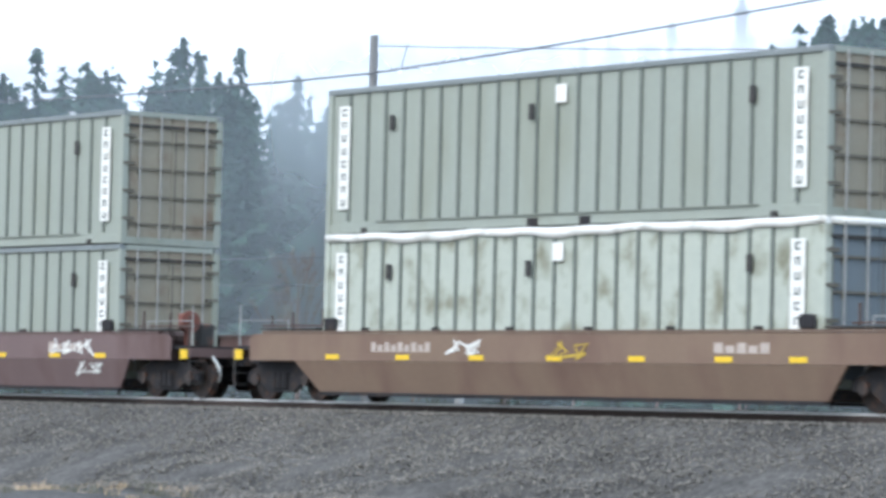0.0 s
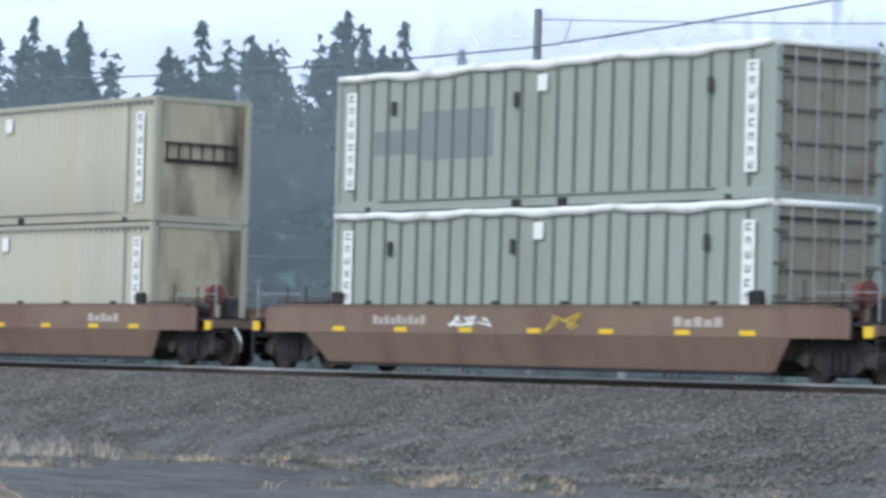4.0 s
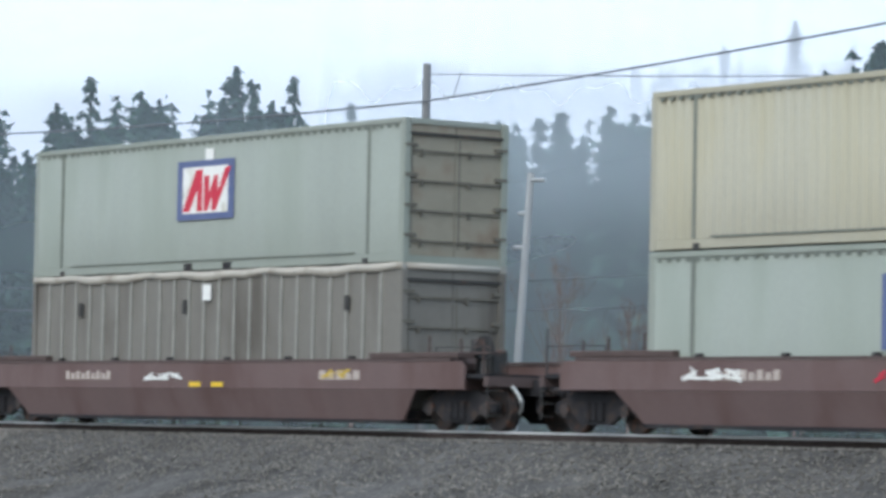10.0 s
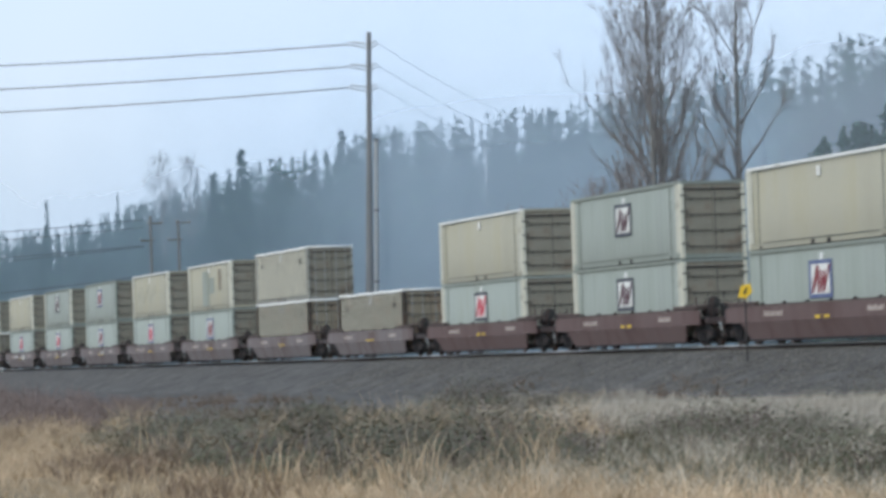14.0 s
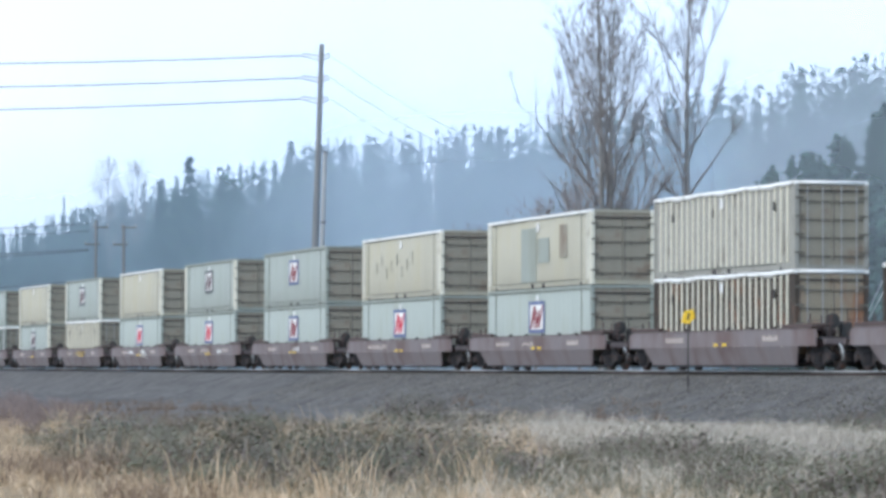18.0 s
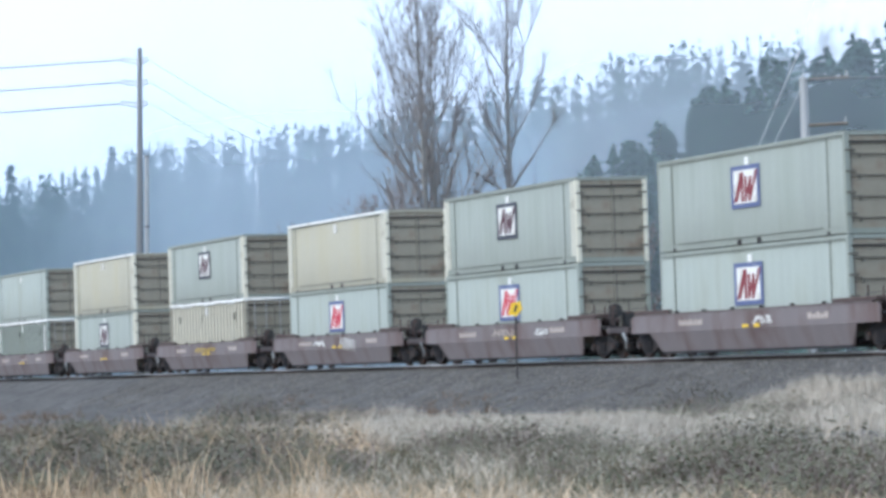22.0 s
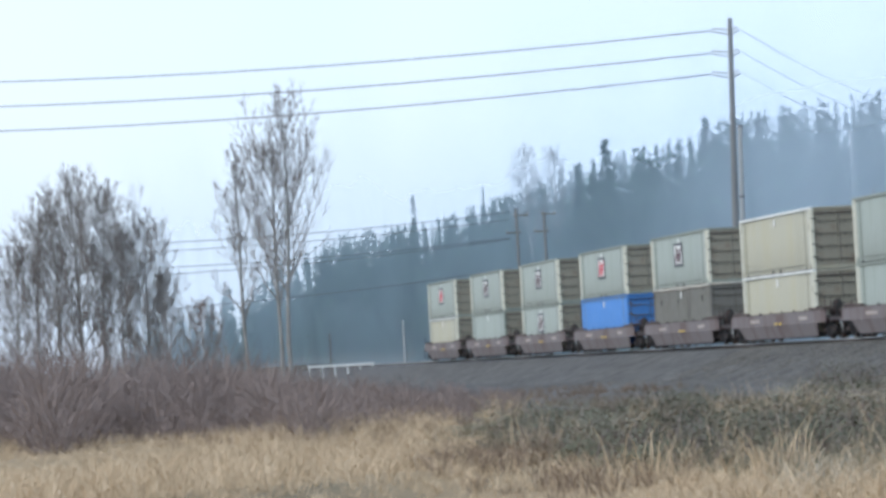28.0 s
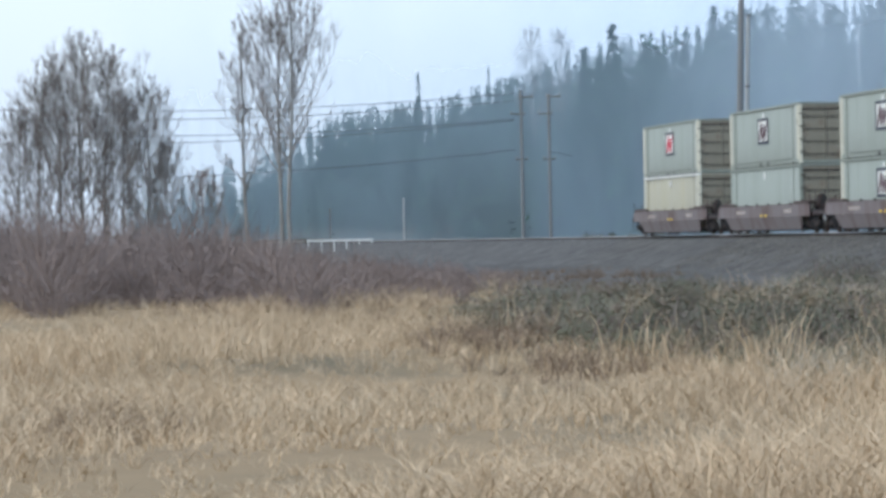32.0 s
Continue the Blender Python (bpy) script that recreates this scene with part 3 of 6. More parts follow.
def well_car(body, low, label, marked=True):
    """A single well car; x from the rear end of the well (-length) to its front (0), z from the rail."""
    c = tagged(new("well_car"), label, "freight car", group="well cars of the train")
    L = BOX_LEN
    y1 = 1.46
    for s in (-1, 1):
        # side plate: an upright band along the top, a plate leaning inwards below
        bm = bmesh.new()
        prism(bm, [(-L - 2.35, 0.80), (-L - 2.35, 1.24), (-L - 2.2, 1.34), (2.2, 1.34), (2.35, 1.24), (2.35, 0.80)], s * y1, s * (y1 - 0.05))
        part("side_plate", bm, body, c)
        bm = bmesh.new()
        top, bot = [(-L - 0.75, 0.795), (0.75, 0.795)], [(0.1, 0.19), (-L - 0.1, 0.19)]
        out = [bm.verts.new((x, s * (y1 - 0.005), z)) for x, z in top] + [bm.verts.new((x, s * 1.26, z)) for x, z in bot]
        inn = [bm.verts.new((v.co.x, v.co.y - s * 0.05, v.co.z)) for v in out]
        bm.faces.new(out)
        bm.faces.new(inn[::-1])
        for i in range(4):
            bm.faces.new((out[i], inn[i], inn[(i + 1) % 4], out[(i + 1) % 4]))
        bmesh.ops.recalc_face_normals(bm, faces=bm.faces)
        part("lower_plate", bm, body, c)
        boxes("top_chord", [(-L - 1.9, 1.9, s * y1 + s * 0.012, s * (y1 - 0.09), 1.345, 1.40)], low, c)
        boxes("bottom_chord", [(-L - 0.05, 0.05, s * 1.30, s * 1.12, 0.12, 0.185)], M_BLACK, c)
    boxes("well_floor", [(-L - 0.1, 0.1, -1.11, 1.11, 0.22, 0.38)], M_BLACK, c)
    for f in ((0.04, 0.2, 0.36, 0.52, 0.68, 0.84, 0.97) if marked else (0.5, 0.56)):
        x = -L + L * f
        boxes("reflector", [(x - 0.22, x + 0.22, -y1 - 0.012, -y1 - 0.002, 0.83, 0.93)], M_YELLOW, c, "yellow reflective strip")
    for i in range(6):
        x = -L + 1.6 + i * 2.3
        boxes("lug", [(x - 0.07, x + 0.07, -y1 + 0.10, -y1 + 0.0, 1.402, 1.46)], M_BLACK, c)
    for e, sx in ((0, 1), (-L, -1)):
        X = lambda d: e + sx * d
        boxes("end_platform", [(X(0.15), X(2.9), -1.36, 1.36, 1.02, 1.10)], M_BLACK, c)
        boxes("end_sill_box", [(X(1.2), X(3.35), -0.32, 0.32, 0.70, 1.01)], M_BLACK, c)
        boxes("bolster", [(X(1.25), X(2.15), -1.25, 1.25, 0.78, 1.0)], M_CARLOW, c)
        boxes("walkway", [(X(0.1), X(2.1), -1.40, -1.02, 1.42, 1.46)] if marked else [(X(-0.9), X(2.1), -1.44, -1.02, 1.405, 1.52)], M_DARK if marked else M_PLANK, c, bevel=0.015)
        if marked:
            boxes("guide", [(X(-0.55), X(-0.15), -1.40, -1.31, 1.402, 1.66)], M_BLACK, c, bevel=0.03)
        boxes("end_beam", [(X(2.9), X(3.05), -1.40, 1.40, 0.86, 1.05)], low, c)
        if marked:
            boxes("end_marker", [(X(2.68), X(2.94), -1.425, -1.402, 0.82, 1.02)], M_YELLOW, c, "yellow end marker plate")
        rail_ = bmesh.new()
        for d in (1.2, 2.95):
            rod(rail_, (X(d), -1.30, 1.1), (X(d), -1.30, 1.95 if d > 2 else 1.62), 0.016)
        rod(rail_, (X(1.2), -1.30, 1.62), (X(2.95), -1.30, 1.62), 0.010)
        part("handrail", rail_, M_ROD if marked else M_DARK, c)
        for d, top in ((0.5, 1.86), (1.55, 1.80), (2.3, 1.74)):
            bm = bmesh.new()
            rod(bm, (X(d), -0.95, 1.1), (X(d), -0.95, top), 0.028, sides=6)
            part("grab_post", bm, M_PLANK, c)
        boxes("grating", [(X(0.35), X(2.6), -1.0, -0.90, 1.50, 1.54)], M_PLANK, c)
        boxes("air_tank", [(X(0.7), X(1.5), -0.85, -0.35, 1.105, 1.42)], M_PLANK, c, bevel=0.1)
        bm = bmesh.new()
        for k in range(3):
            rod(bm, (X(2.96), -1.38, 0.30 + k * 0.24), (X(3.06), -1.05, 0.30 + k * 0.24), 0.016)
        rod(bm, (X(3.0), -1.38, 0.24), (X(3.0), -1.38, 0.9), 0.018)
        part("stirrup", bm, M_DARK, c)
        bm = bmesh.new()
        rod(bm, (X(3.3), 0, 0.80), (X(3.86), 0, 0.80), 0.09)
        box(bm, X(3.7), X(3.92), -0.16, 0.16, 0.66, 0.94, 0.03)
        part("coupler", bm, M_BLACK, c)
        bm = bmesh.new()
        rings = []
        for k in range(9):
            q = k / 8
            rings.append([bm.verts.new((X(3.3 + 0.3 * math.sin(2.2 * q)), -1.0 + 0.035 * math.cos(w), 0.86 - 0.5 * q + 0.035 * math.sin(w))) for w in (0, 1.05, 2.09, 3.14, 4.19, 5.24)])
        for ra, rb in zip(rings, rings[1:]):
            for k in range(6):
                bm.faces.new((ra[k], ra[(k + 1) % 6], rb[(k + 1) % 6], rb[k]))
        bm.faces.new(rings[0])
        bm.faces.new(rings[-1])
        bmesh.ops.recalc_face_normals(bm, faces=bm.faces)
        # front hose is coloured pale to paint the highlight along it
        part("brake_hose", bm, M_ROD if sx > 0 else M_BLACK, c, "curved air hose, coloured pale as its highlight" if sx > 0 else "")
        # truck: side frames, springs and four wheels
        tk = boxes("truck", [(X(1.7) - 0.16, X(1.7) + 0.16, -1.0, 1.0, 0.38, 0.66)], M_BLACK, c, "black cast steel truck")
        for s in (-1, 1):
            bm = bmesh.new()
            cx = X(1.7)
            prism(bm, [(cx - 1.2, 0.36), (cx - 1.2, 0.56), (cx - 0.55, 0.80), (cx + 0.55, 0.80), (cx + 1.2, 0.56), (cx + 1.2, 0.36), (cx + 0.75, 0.36), (cx + 0.42, 0.16), (cx - 0.42, 0.16), (cx - 0.75, 0.36)],
                  s * 1.0, s * 1.1)
            part("side_frame", bm, M_BLACK, tk)
            bm = bmesh.new()
            for k in range(3):
                rod(bm, (cx - 0.2 + 0.2 * k, s * 1.13, 0.24), (cx - 0.2 + 0.2 * k, s * 1.13, 0.58), 0.07, sides=8)
            part("spring", bm, M_BLACK, tk)
            for ax in (-0.89, 0.89):
                bm = bmesh.new()
                rod(bm, (cx + ax, s * 0.68, 0.42), (cx + ax, s * 0.80, 0.42), 0.42, sides=24)
                rod(bm, (cx + ax, s * 0.66, 0.42), (cx + ax, s * 0.69, 0.42), 0.445, sides=24)
                rod(bm, (cx + ax, s * 0.79, 0.42), (cx + ax, s * 0.92, 0.42), 0.12, sides=12)
                rod(bm, (cx + ax, s * 0.801, 0.42), (cx + ax, s * 0.812, 0.42), 0.419, 0.40, sides=24)
                rod(bm, (cx + ax, s * 1.10, 0.42), (cx + ax, s * 1.16, 0.42), 0.13, sides=10)
                part("wheel", bm, M_WHEEL, tk)
    boxes("brake_stand", [(1.6, 1.85, -0.4, 0.0, 1.1, 1.6)], M_DARK, c, bevel=0.04)
    bm = bmesh.new()
    rod(bm, (1.98, -0.75, 1.62), (2.04, -0.75, 1.62), 0.24, sides=20)
    rod(bm, (2.03, -0.75, 1.62), (2.10, -0.75, 1.62), 0.07, sides=10)
    rod(bm, (1.86, -0.75, 1.1), (1.86, -0.75, 1.75), 0.05, sides=8)
    box(bm, 1.78, 1.97, -0.92, -0.58, 1.42, 1.8, 0.03)
    part("brake_wheel", bm, M_ORANGE if marked else M_DARK, c, "rusty hand brake wheel")
    for name, x0, pitch, n, label in (("reporting_mark", -L + 1.9, 0.22, 9, "faded white reporting marks"), ("stencil_mark", -2.6, 0.3, 5, "faded white stencil marks")):
        low_, out = [(x0, 0.985), (x0 + pitch * n - 0.07, 0.985)], []
        for i in range(n):
            a, top = x0 + pitch * i, 1.17 - 0.05 * (i % 2)
            out += [(a, 0.999), (a, top), (a + pitch - 0.07, top), (a + pitch - 0.07, 0.999)]
        bm = bmesh.new()
        prism(bm, [low_[0]] + out + [low_[1]], -y1 - 0.010, -y1 - 0.002)
        part(name, bm, M_FADEDWHITE, c, label)
    return c


M_RUSTEND = material("rust_streaked_end", srgb(150, 142, 122), 0.75, scale=0.9, vary=0.2, streak=(1, 1, 0.4), dirt=srgb(142, 92, 60), dirt_at=0.56)
M_RIB = material("rib_grime", srgb(104, 102, 92), 0.75, scale=3, vary=0.2)
M_CARP = material("dusty_brown_car_paint", srgb(124, 118, 117), 0.8, scale=0.7, vary=0.16, streak=(1, 1, 0.5), dirt=srgb(104, 90, 86), dirt_at=0.56)
M_CARPLOW = material("dark_dusty_brown_car_paint", srgb(108, 100, 98), 0.85, scale=0.9, vary=0.14, dirt=srgb(80, 68, 66), dirt_at=0.58)
M_CARMID = material("reddish_brown_car_paint", srgb(108, 92, 89), 0.8, scale=0.7, vary=0.18, streak=(1, 1, 0.5), dirt=srgb(94, 76, 72), dirt_at=0.56)
M_CARMIDLOW = material("dark_reddish_brown_car_paint", srgb(90, 78, 75), 0.85, scale=0.9, vary=0.16, dirt=srgb(74, 64, 62), dirt_at=0.58)
M_PLANK = material("dark_brown_plank", srgb(84, 72, 68), 0.85, scale=3, vary=0.2)
M_ORANGE = material("rusty_orange_paint", srgb(112, 72, 62), 0.7, scale=6, vary=0.25)
M_OCHRE = material("ochre_spray_paint", srgb(190, 164, 70), 0.7, scale=6, vary=0.2)
M_FADEDWHITE = material("faded_white_paint", srgb(178, 168, 158), 0.8, scale=8, vary=0.2)
TEMPLATES, COUNT = {}, {}


def stock(key, make):
    """The first of a kind is built, the rest are copies that share its meshes."""
    if key not in TEMPLATES:
        TEMPLATES[key] = make()
        COUNT[key] = 0
    COUNT[key] += 1
    return copy_thing(TEMPLATES[key], Matrix())


def yellow_end(c):
    boxes("end_label", [(-0.04, 0.008, 0.45, 0.95, 1.35, 1.6)], M_YELLOW, c, "yellow label plate")
    return c


def box_of(code):
    """A container from a short code: its side, then its sign."""
    side, _, sign = code.partition("+")
    sign = sign or None
    told = {"red": ", blue-framed red sign", "maroon": ", blue-framed maroon sign",
            "dark": ", dark square sign", "reds": ", red square sign", None: ""}[sign]
    L = BOX_LEN
    mk = {
        "green": lambda: container("smooth", M_GREEN, M_GREEN, M_END, sign=sign, label="grey-green smooth-sided shipping container" + told),
        "teal": lambda: container("smooth", M_TEAL, M_TEAL, M_END, sign=sign, label="pale green smooth-sided shipping container" + told),
        "cream": lambda: container("corrugated", M_CREAM, M_WHITE, M_END, "pale", sign=sign, label="cream corrugated shipping container" + told),
        "creamstrip": lambda: container("corrugated", M_CREAM, M_CREAM, M_END, strips="front", label="cream corrugated container with a lettered strip near its end"),
        "fluted": lambda: container("corrugated", M_GREEN, M_GREEN, M_END, "smooth", sign=sign, label="grey-green corrugated container, sooty ladder end" + told),
        "sootrail": lambda: container("corrugated", M_CREAM, M_CREAM, M_END, "smooth", strips=True, label="cream corrugated container, sooty end with rail"),
        "soot": lambda: container("corrugated", M_CREAM, M_CREAM, M_END, "plain", strips=True, label="cream corrugated container with lettered strips and sooty end"),
        "slate": lambda: container("corrugated", M_CREAM, M_CREAM, M_END, "smooth", strips=True, patches=[(-L * 0.58, 1.5, L * 0.62, 2.46, M_SLATE)],
                                   label="cream container with a large slate-blue painted panel"),
        "rib": lambda: container("ribbed", M_TEAL, M_GREYRAIL, M_END, "rods", strips=True, label="grey-green container with upright ribs and lettered strips"),
        "ribyellow": lambda: yellow_end(container("ribbed", M_TEAL, M_BLUERAIL, M_END, "rods", strips=True, label="grey-green ribbed container, yellow mark on its end")),
        "ribblue": lambda: container("ribbed", M_TEAL, M_BLUERAIL, M_END, "rods", strips=True, label="grey-green ribbed container with blue top rail"),
        "ribworn": lambda: container("ribbed", M_WORN, M_WHITE, M_SLATE, "rods", strips=True, tarp=True, label="worn pale container with ribs and bluish end"),
        "ribwhite": lambda: container("ribbed", M_TEAL, M_WHITE, M_END, "rods", strips=True, tarp=True, label="pale green ribbed container with white tarpaulin top"),
        "ribpatch": lambda: container("ribbed", M_TEAL, M_WHITE, M_END, "rods", strips=True, tarp=True,
                                      patches=[(-4.6, 1.55, 1.3, 0.75, M_PATCH), (-3.2, 1.65, 1.4, 0.55, M_PATCH), (-2.3, 1.45, 1.7, 0.6, M_PATCH)],
                                      label="pale green ribbed container with slate-blue patches and white tarpaulin"),
        "ribpatchl": lambda: container("ribbed", M_TEAL, M_WHITE, M_END, "rods", strips=True, tarp=True,
                                       patches=[(-12.4, 1.45, 1.6, 0.5, M_PATCH), (-10.2, 1.55, 2.6, 1.0, M_PATCH)],
                                       label="pale green ribbed container with a slate-blue patch and white tarpaulin"),
        "ribdark": lambda: container("ribbed", M_DARKGREY, M_RIBPALE, M_DARKGREY, "ribs", tarp=True, cover=M_TARPGREY, label="dark grey ribbed container with sagging grey-beige tarpaulin"),
        "ribgrey": lambda: container("ribbed", M_GREYBROWN, M_WHITE, M_END, "rods", tarp=True, label="grey ribbed container with white tarpaulin top"),
        "ribcream": lambda: container("ribbed", M_BETWEEN, M_WHITE, M_END, "rods", tarp=True, label="brown-grey container with pale upright ribs and white tarpaulin"),
        "ribgap": lambda: container("ribbed", M_GAP, M_WHITE, M_RUSTEND, "rods", tarp=True, label="dark rusty container with wide white ribs and tarpaulin"),
        "patched": lambda: container("corrugated", M_CREAM, M_WHITE, M_END, "pale", patches=[(-L * 0.58, 1.35, 2.2, 2.2, M_TEAL), (-L * 0.44, 1.5, 1.6, 1.0, M_TEAL), (-L * 0.25, 1.8, 1.0, 1.3, M_END)],
                                     label="cream container with pale green repainted patches"),
        "marked": lambda: container("corrugated", M_CREAM, M_WHITE, M_END, "pale", patches=[(-L * 0.8 + 0.95 * i, 1.5 + 0.35 * math.sin(i * 2.1), 0.10, 0.55, M_DARKPOST) for i in range(8)],
                                    label="cream corrugated container with dark scrape marks"),
        "blue": lambda: container("corrugated", M_BLUE, M_BLUE, M_BLUE, label="bright blue corrugated shipping container"),
    }[side]
    return stock(code, mk)


def graffiti(car, x, z, w, h, mat, seed, letters=4, broad=0.035):
    """A sprayed tag: one bold looping line on the car's side plate."""
    g = random.Random(seed)
    pts = []
    for i in range(letters):
        cx = x - w / 2 + w * (i + 0.5) / letters
        for k in range(g.randint(5, 8)):
            pts.append(Vector((cx + w / letters * 0.55 * math.sin(k * 2.2 + i) * g.uniform(0.5, 1), z + h * 0.5 * math.cos(k * 1.7 + i * 2) * g.uniform(0.5, 1))))
    bm = bmesh.new()
    rows = []
    for i, p in enumerate(pts):
        d = (pts[min(i + 1, len(pts) - 1)] - p).normalized() + (p - pts[max(i - 1, 0)]).normalized()
        d = d.normalized() if d.length > 0.3 else Vector((1, 0))
        o = Vector((-d.y, d.x)) * broad * g.uniform(0.8, 1.2)
        y = lambda z: -1.472 - 0.0004 * i + max(0.0, 0.8 - z) * 0.32
        rows.append([bm.verts.new((q.x, y(q.y) + d, q.y)) for q, d in ((p - o, 0), (p + o, 0), (p + o, 0.008), (p - o, 0.008))])
    for a, b in zip(rows, rows[1:]):
        for k in range(4):
            bm.faces.new((a[k], a[(k + 1) % 4], b[(k + 1) % 4], b[k]))
    part("graffiti_tag", bm, mat, car, "sprayed graffiti tag")


def bubble_letters(car, x, z, w, h, letters, seed):
    """A sprayed piece: fat white letter shapes with thin dark slits."""
    g = random.Random(seed)
    d = w / letters
    lie = lambda zz, out: -1.472 - out + max(0.0, 0.8 - zz) * 0.32
    for i in range(letters):
        cx, hh = x - w / 2 + d * (i + 0.5), h * g.uniform(0.42, 0.54)
        ring = []
        for k in range(16):
            a = k * math.tau / 16
            q = 1 + 0.16 * math.sin(3 * a + i * 1.9) + 0.10 * g.uniform(-1, 1)
            ring.append((cx + d * 0.50 * q * math.copysign(abs(math.cos(a)) ** 0.6, math.cos(a)) + 0.10 * d * math.sin(a), z + hh * q * math.copysign(abs(math.sin(a)) ** 0.6, math.sin(a))))
        bm = bmesh.new()
        bm.faces.new([bm.verts.new((px, lie(pz, 0.006), pz)) for px, pz in ring])
        bmesh.ops.solidify(bm, geom=bm.faces[:], thickness=0.004)
        piece = part("graffiti_letter", bm, M_FADEDWHITE if z < 0.85 and i % 2 else M_WHITE, car, "sprayed white bubble letter")
        for k in range(2):
            sx, sz, tall = cx + d * g.uniform(-0.22, 0.22), z + hh * g.uniform(-0.35, 0.35), hh * g.uniform(0.2, 0.45)
            bm = bmesh.new()
            slit = [(sx - 0.02, sz - tall), (sx + 0.02, sz - tall * 0.8), (sx + 0.05, sz + tall), (sx + 0.01, sz + tall * 0.9)]
            bm.faces.new([bm.verts.new((px, lie(pz, 0.013), pz)) for px, pz in slit])
            bmesh.ops.solidify(bm, geom=bm.faces[:], thickness=0.003)
            part("slit", bm, M_LOGODARK, piece)


# car: centre from the well's front, height, width, height of the tag, paint
TAGS = {
    37: [(-9.8, 1.05, 1.1, 0.34, 0), (-6.6, 1.02, 1.3, 0.4, 1)], 36: [(-1.6, 1.05, 2.0, 0.42, 0), (-1.0, 0.6, 1.3, 0.34, 0), (-9.5, 1.05, 2.6, 0.25, 2), (-12.6, 1.05, 0.6, 0.3, 0)],
    35: [(-6.9, 1.02, 1.7, 0.5, 3), (-3.2, 0.98, 0.9, 0.75, 0), (-11.0, 1.08, 2.4, 0.36, 0)], 34: [(-3.3, 1.06, 1.8, 0.5, 1), (-6.6, 1.06, 2.6, 0.42, 2), (-12.4, 1.05, 1.0, 0.3, 0)],
    33: [(-6.1, 1.05, 1.3, 0.4, 1), (-9.2, 1.06, 1.6, 0.26, 0)], 32: [(-8.0, 1.05, 1.6, 0.3, 4), (-12.0, 1.05, 1.2, 0.3, 0)],
    31: [(-8.3, 1.04, 2.8, 0.52, 0), (-5.3, 1.1, 1.4, 0.45, 0), (-12.0, 1.06, 0.9, 0.36, 0), (-5.6, 1.0, 1.0, 0.3, 4)], 30: [(-6.2, 0.78, 1.7, 0.95, 3), (-3.7, 0.95, 2.4, 0.55, 3), (-9.3, 1.04, 1.0, 0.3, 4)],
    29: [(-11.5, 1.05, 0.9, 0.3, 1), (-3.2, 1.0, 1.2, 0.3, 2)], 28: [(-12.6, 1.08, 1.8, 0.3, 0), (-8.1, 1.05, 0.8, 0.2, 4)], 27: [(-8.6, 1.05, 1.6, 0.2, 0), (-2.0, 1.1, 1.0, 0.2, 1)],
    26: [(-5.5, 1.06, 0.9, 0.22, 4), (-9.0, 1.06, 0.9, 0.2, 0)], 25: [(-8.0, 1.05, 0.8, 0.2, 4), (-3.4, 1.05, 1.0, 0.24, 1)], 24: [(-9.0, 1.06, 2.6, 0.3, 1), (-6.4, 1.05, 1.4, 0.24, 4)],
    22: [(-9, 1.05, 1.4, 0.2, 0)], 16: [(-8, 1.06, 1.8, 0.2, 2)], 15: [(-10, 1.06, 2.0, 0.25, 2)], 14: [(-6, 1.05, 1.6, 0.3, 0)], 13: [(-7.6, 1.06, 2.6, 0.32, 2), (-3.5, 1.05, 1.4, 0.3, 0)],
    12: [(-5.4, 0.98, 2.4, 0.7, 0), (-9.6, 1.05, 1.8, 0.28, 0)], 11: [(-7, 1.06, 4.0, 0.26, 1)], 9: [(-6, 1.06, 2.0, 0.2, 2)], 8: [(-7, 1.06, 2.4, 0.25, 0)],
}


# from the last car forwards: lower and upper container
LOADS = [
    ("cream", "green+reds"), ("green", "green+dark"), ("green+dark", "green+dark"), ("blue", "green+reds"), ("ribdark", "green+dark"), ("cream", "cream"),
    ("green+dark", "green+dark"), ("teal+dark", "green+dark"), ("teal+reds", "cream"), ("ribwhite", "teal"), ("green+dark", "cream"), ("ribcream", "green+dark"),
    ("teal+red", "cream"), ("teal+red", "green+dark"), ("teal+maroon", "green+maroon"), ("teal+red", "marked"), ("teal+maroon", "patched"), ("ribgap", "ribgrey"),
    ("ribgap", None), ("teal+reds", "cream"), ("green+dark", "green+dark"), ("green+maroon", "cream"), ("cream", "green+red"), ("cream", "green+maroon"),
    ("teal+maroon", "green+maroon"), ("green+maroon", "green+maroon"), ("green+maroon", "green+maroon"), ("ribdark", "green+red"), ("green+maroon", "creamstrip"),
    ("ribblue", "green+red"), ("soot", "slate"), ("soot", "fluted+maroon"), ("soot", "sootrail"), ("ribwhite", "ribpatchl"), ("ribwhite", "ribpatch"),
    ("ribblue", "ribyellow"), ("rib", "rib"), ("ribworn", "rib"), ("rib", "rib"),
]
YELLOW_CARS = {33, 37, 32}


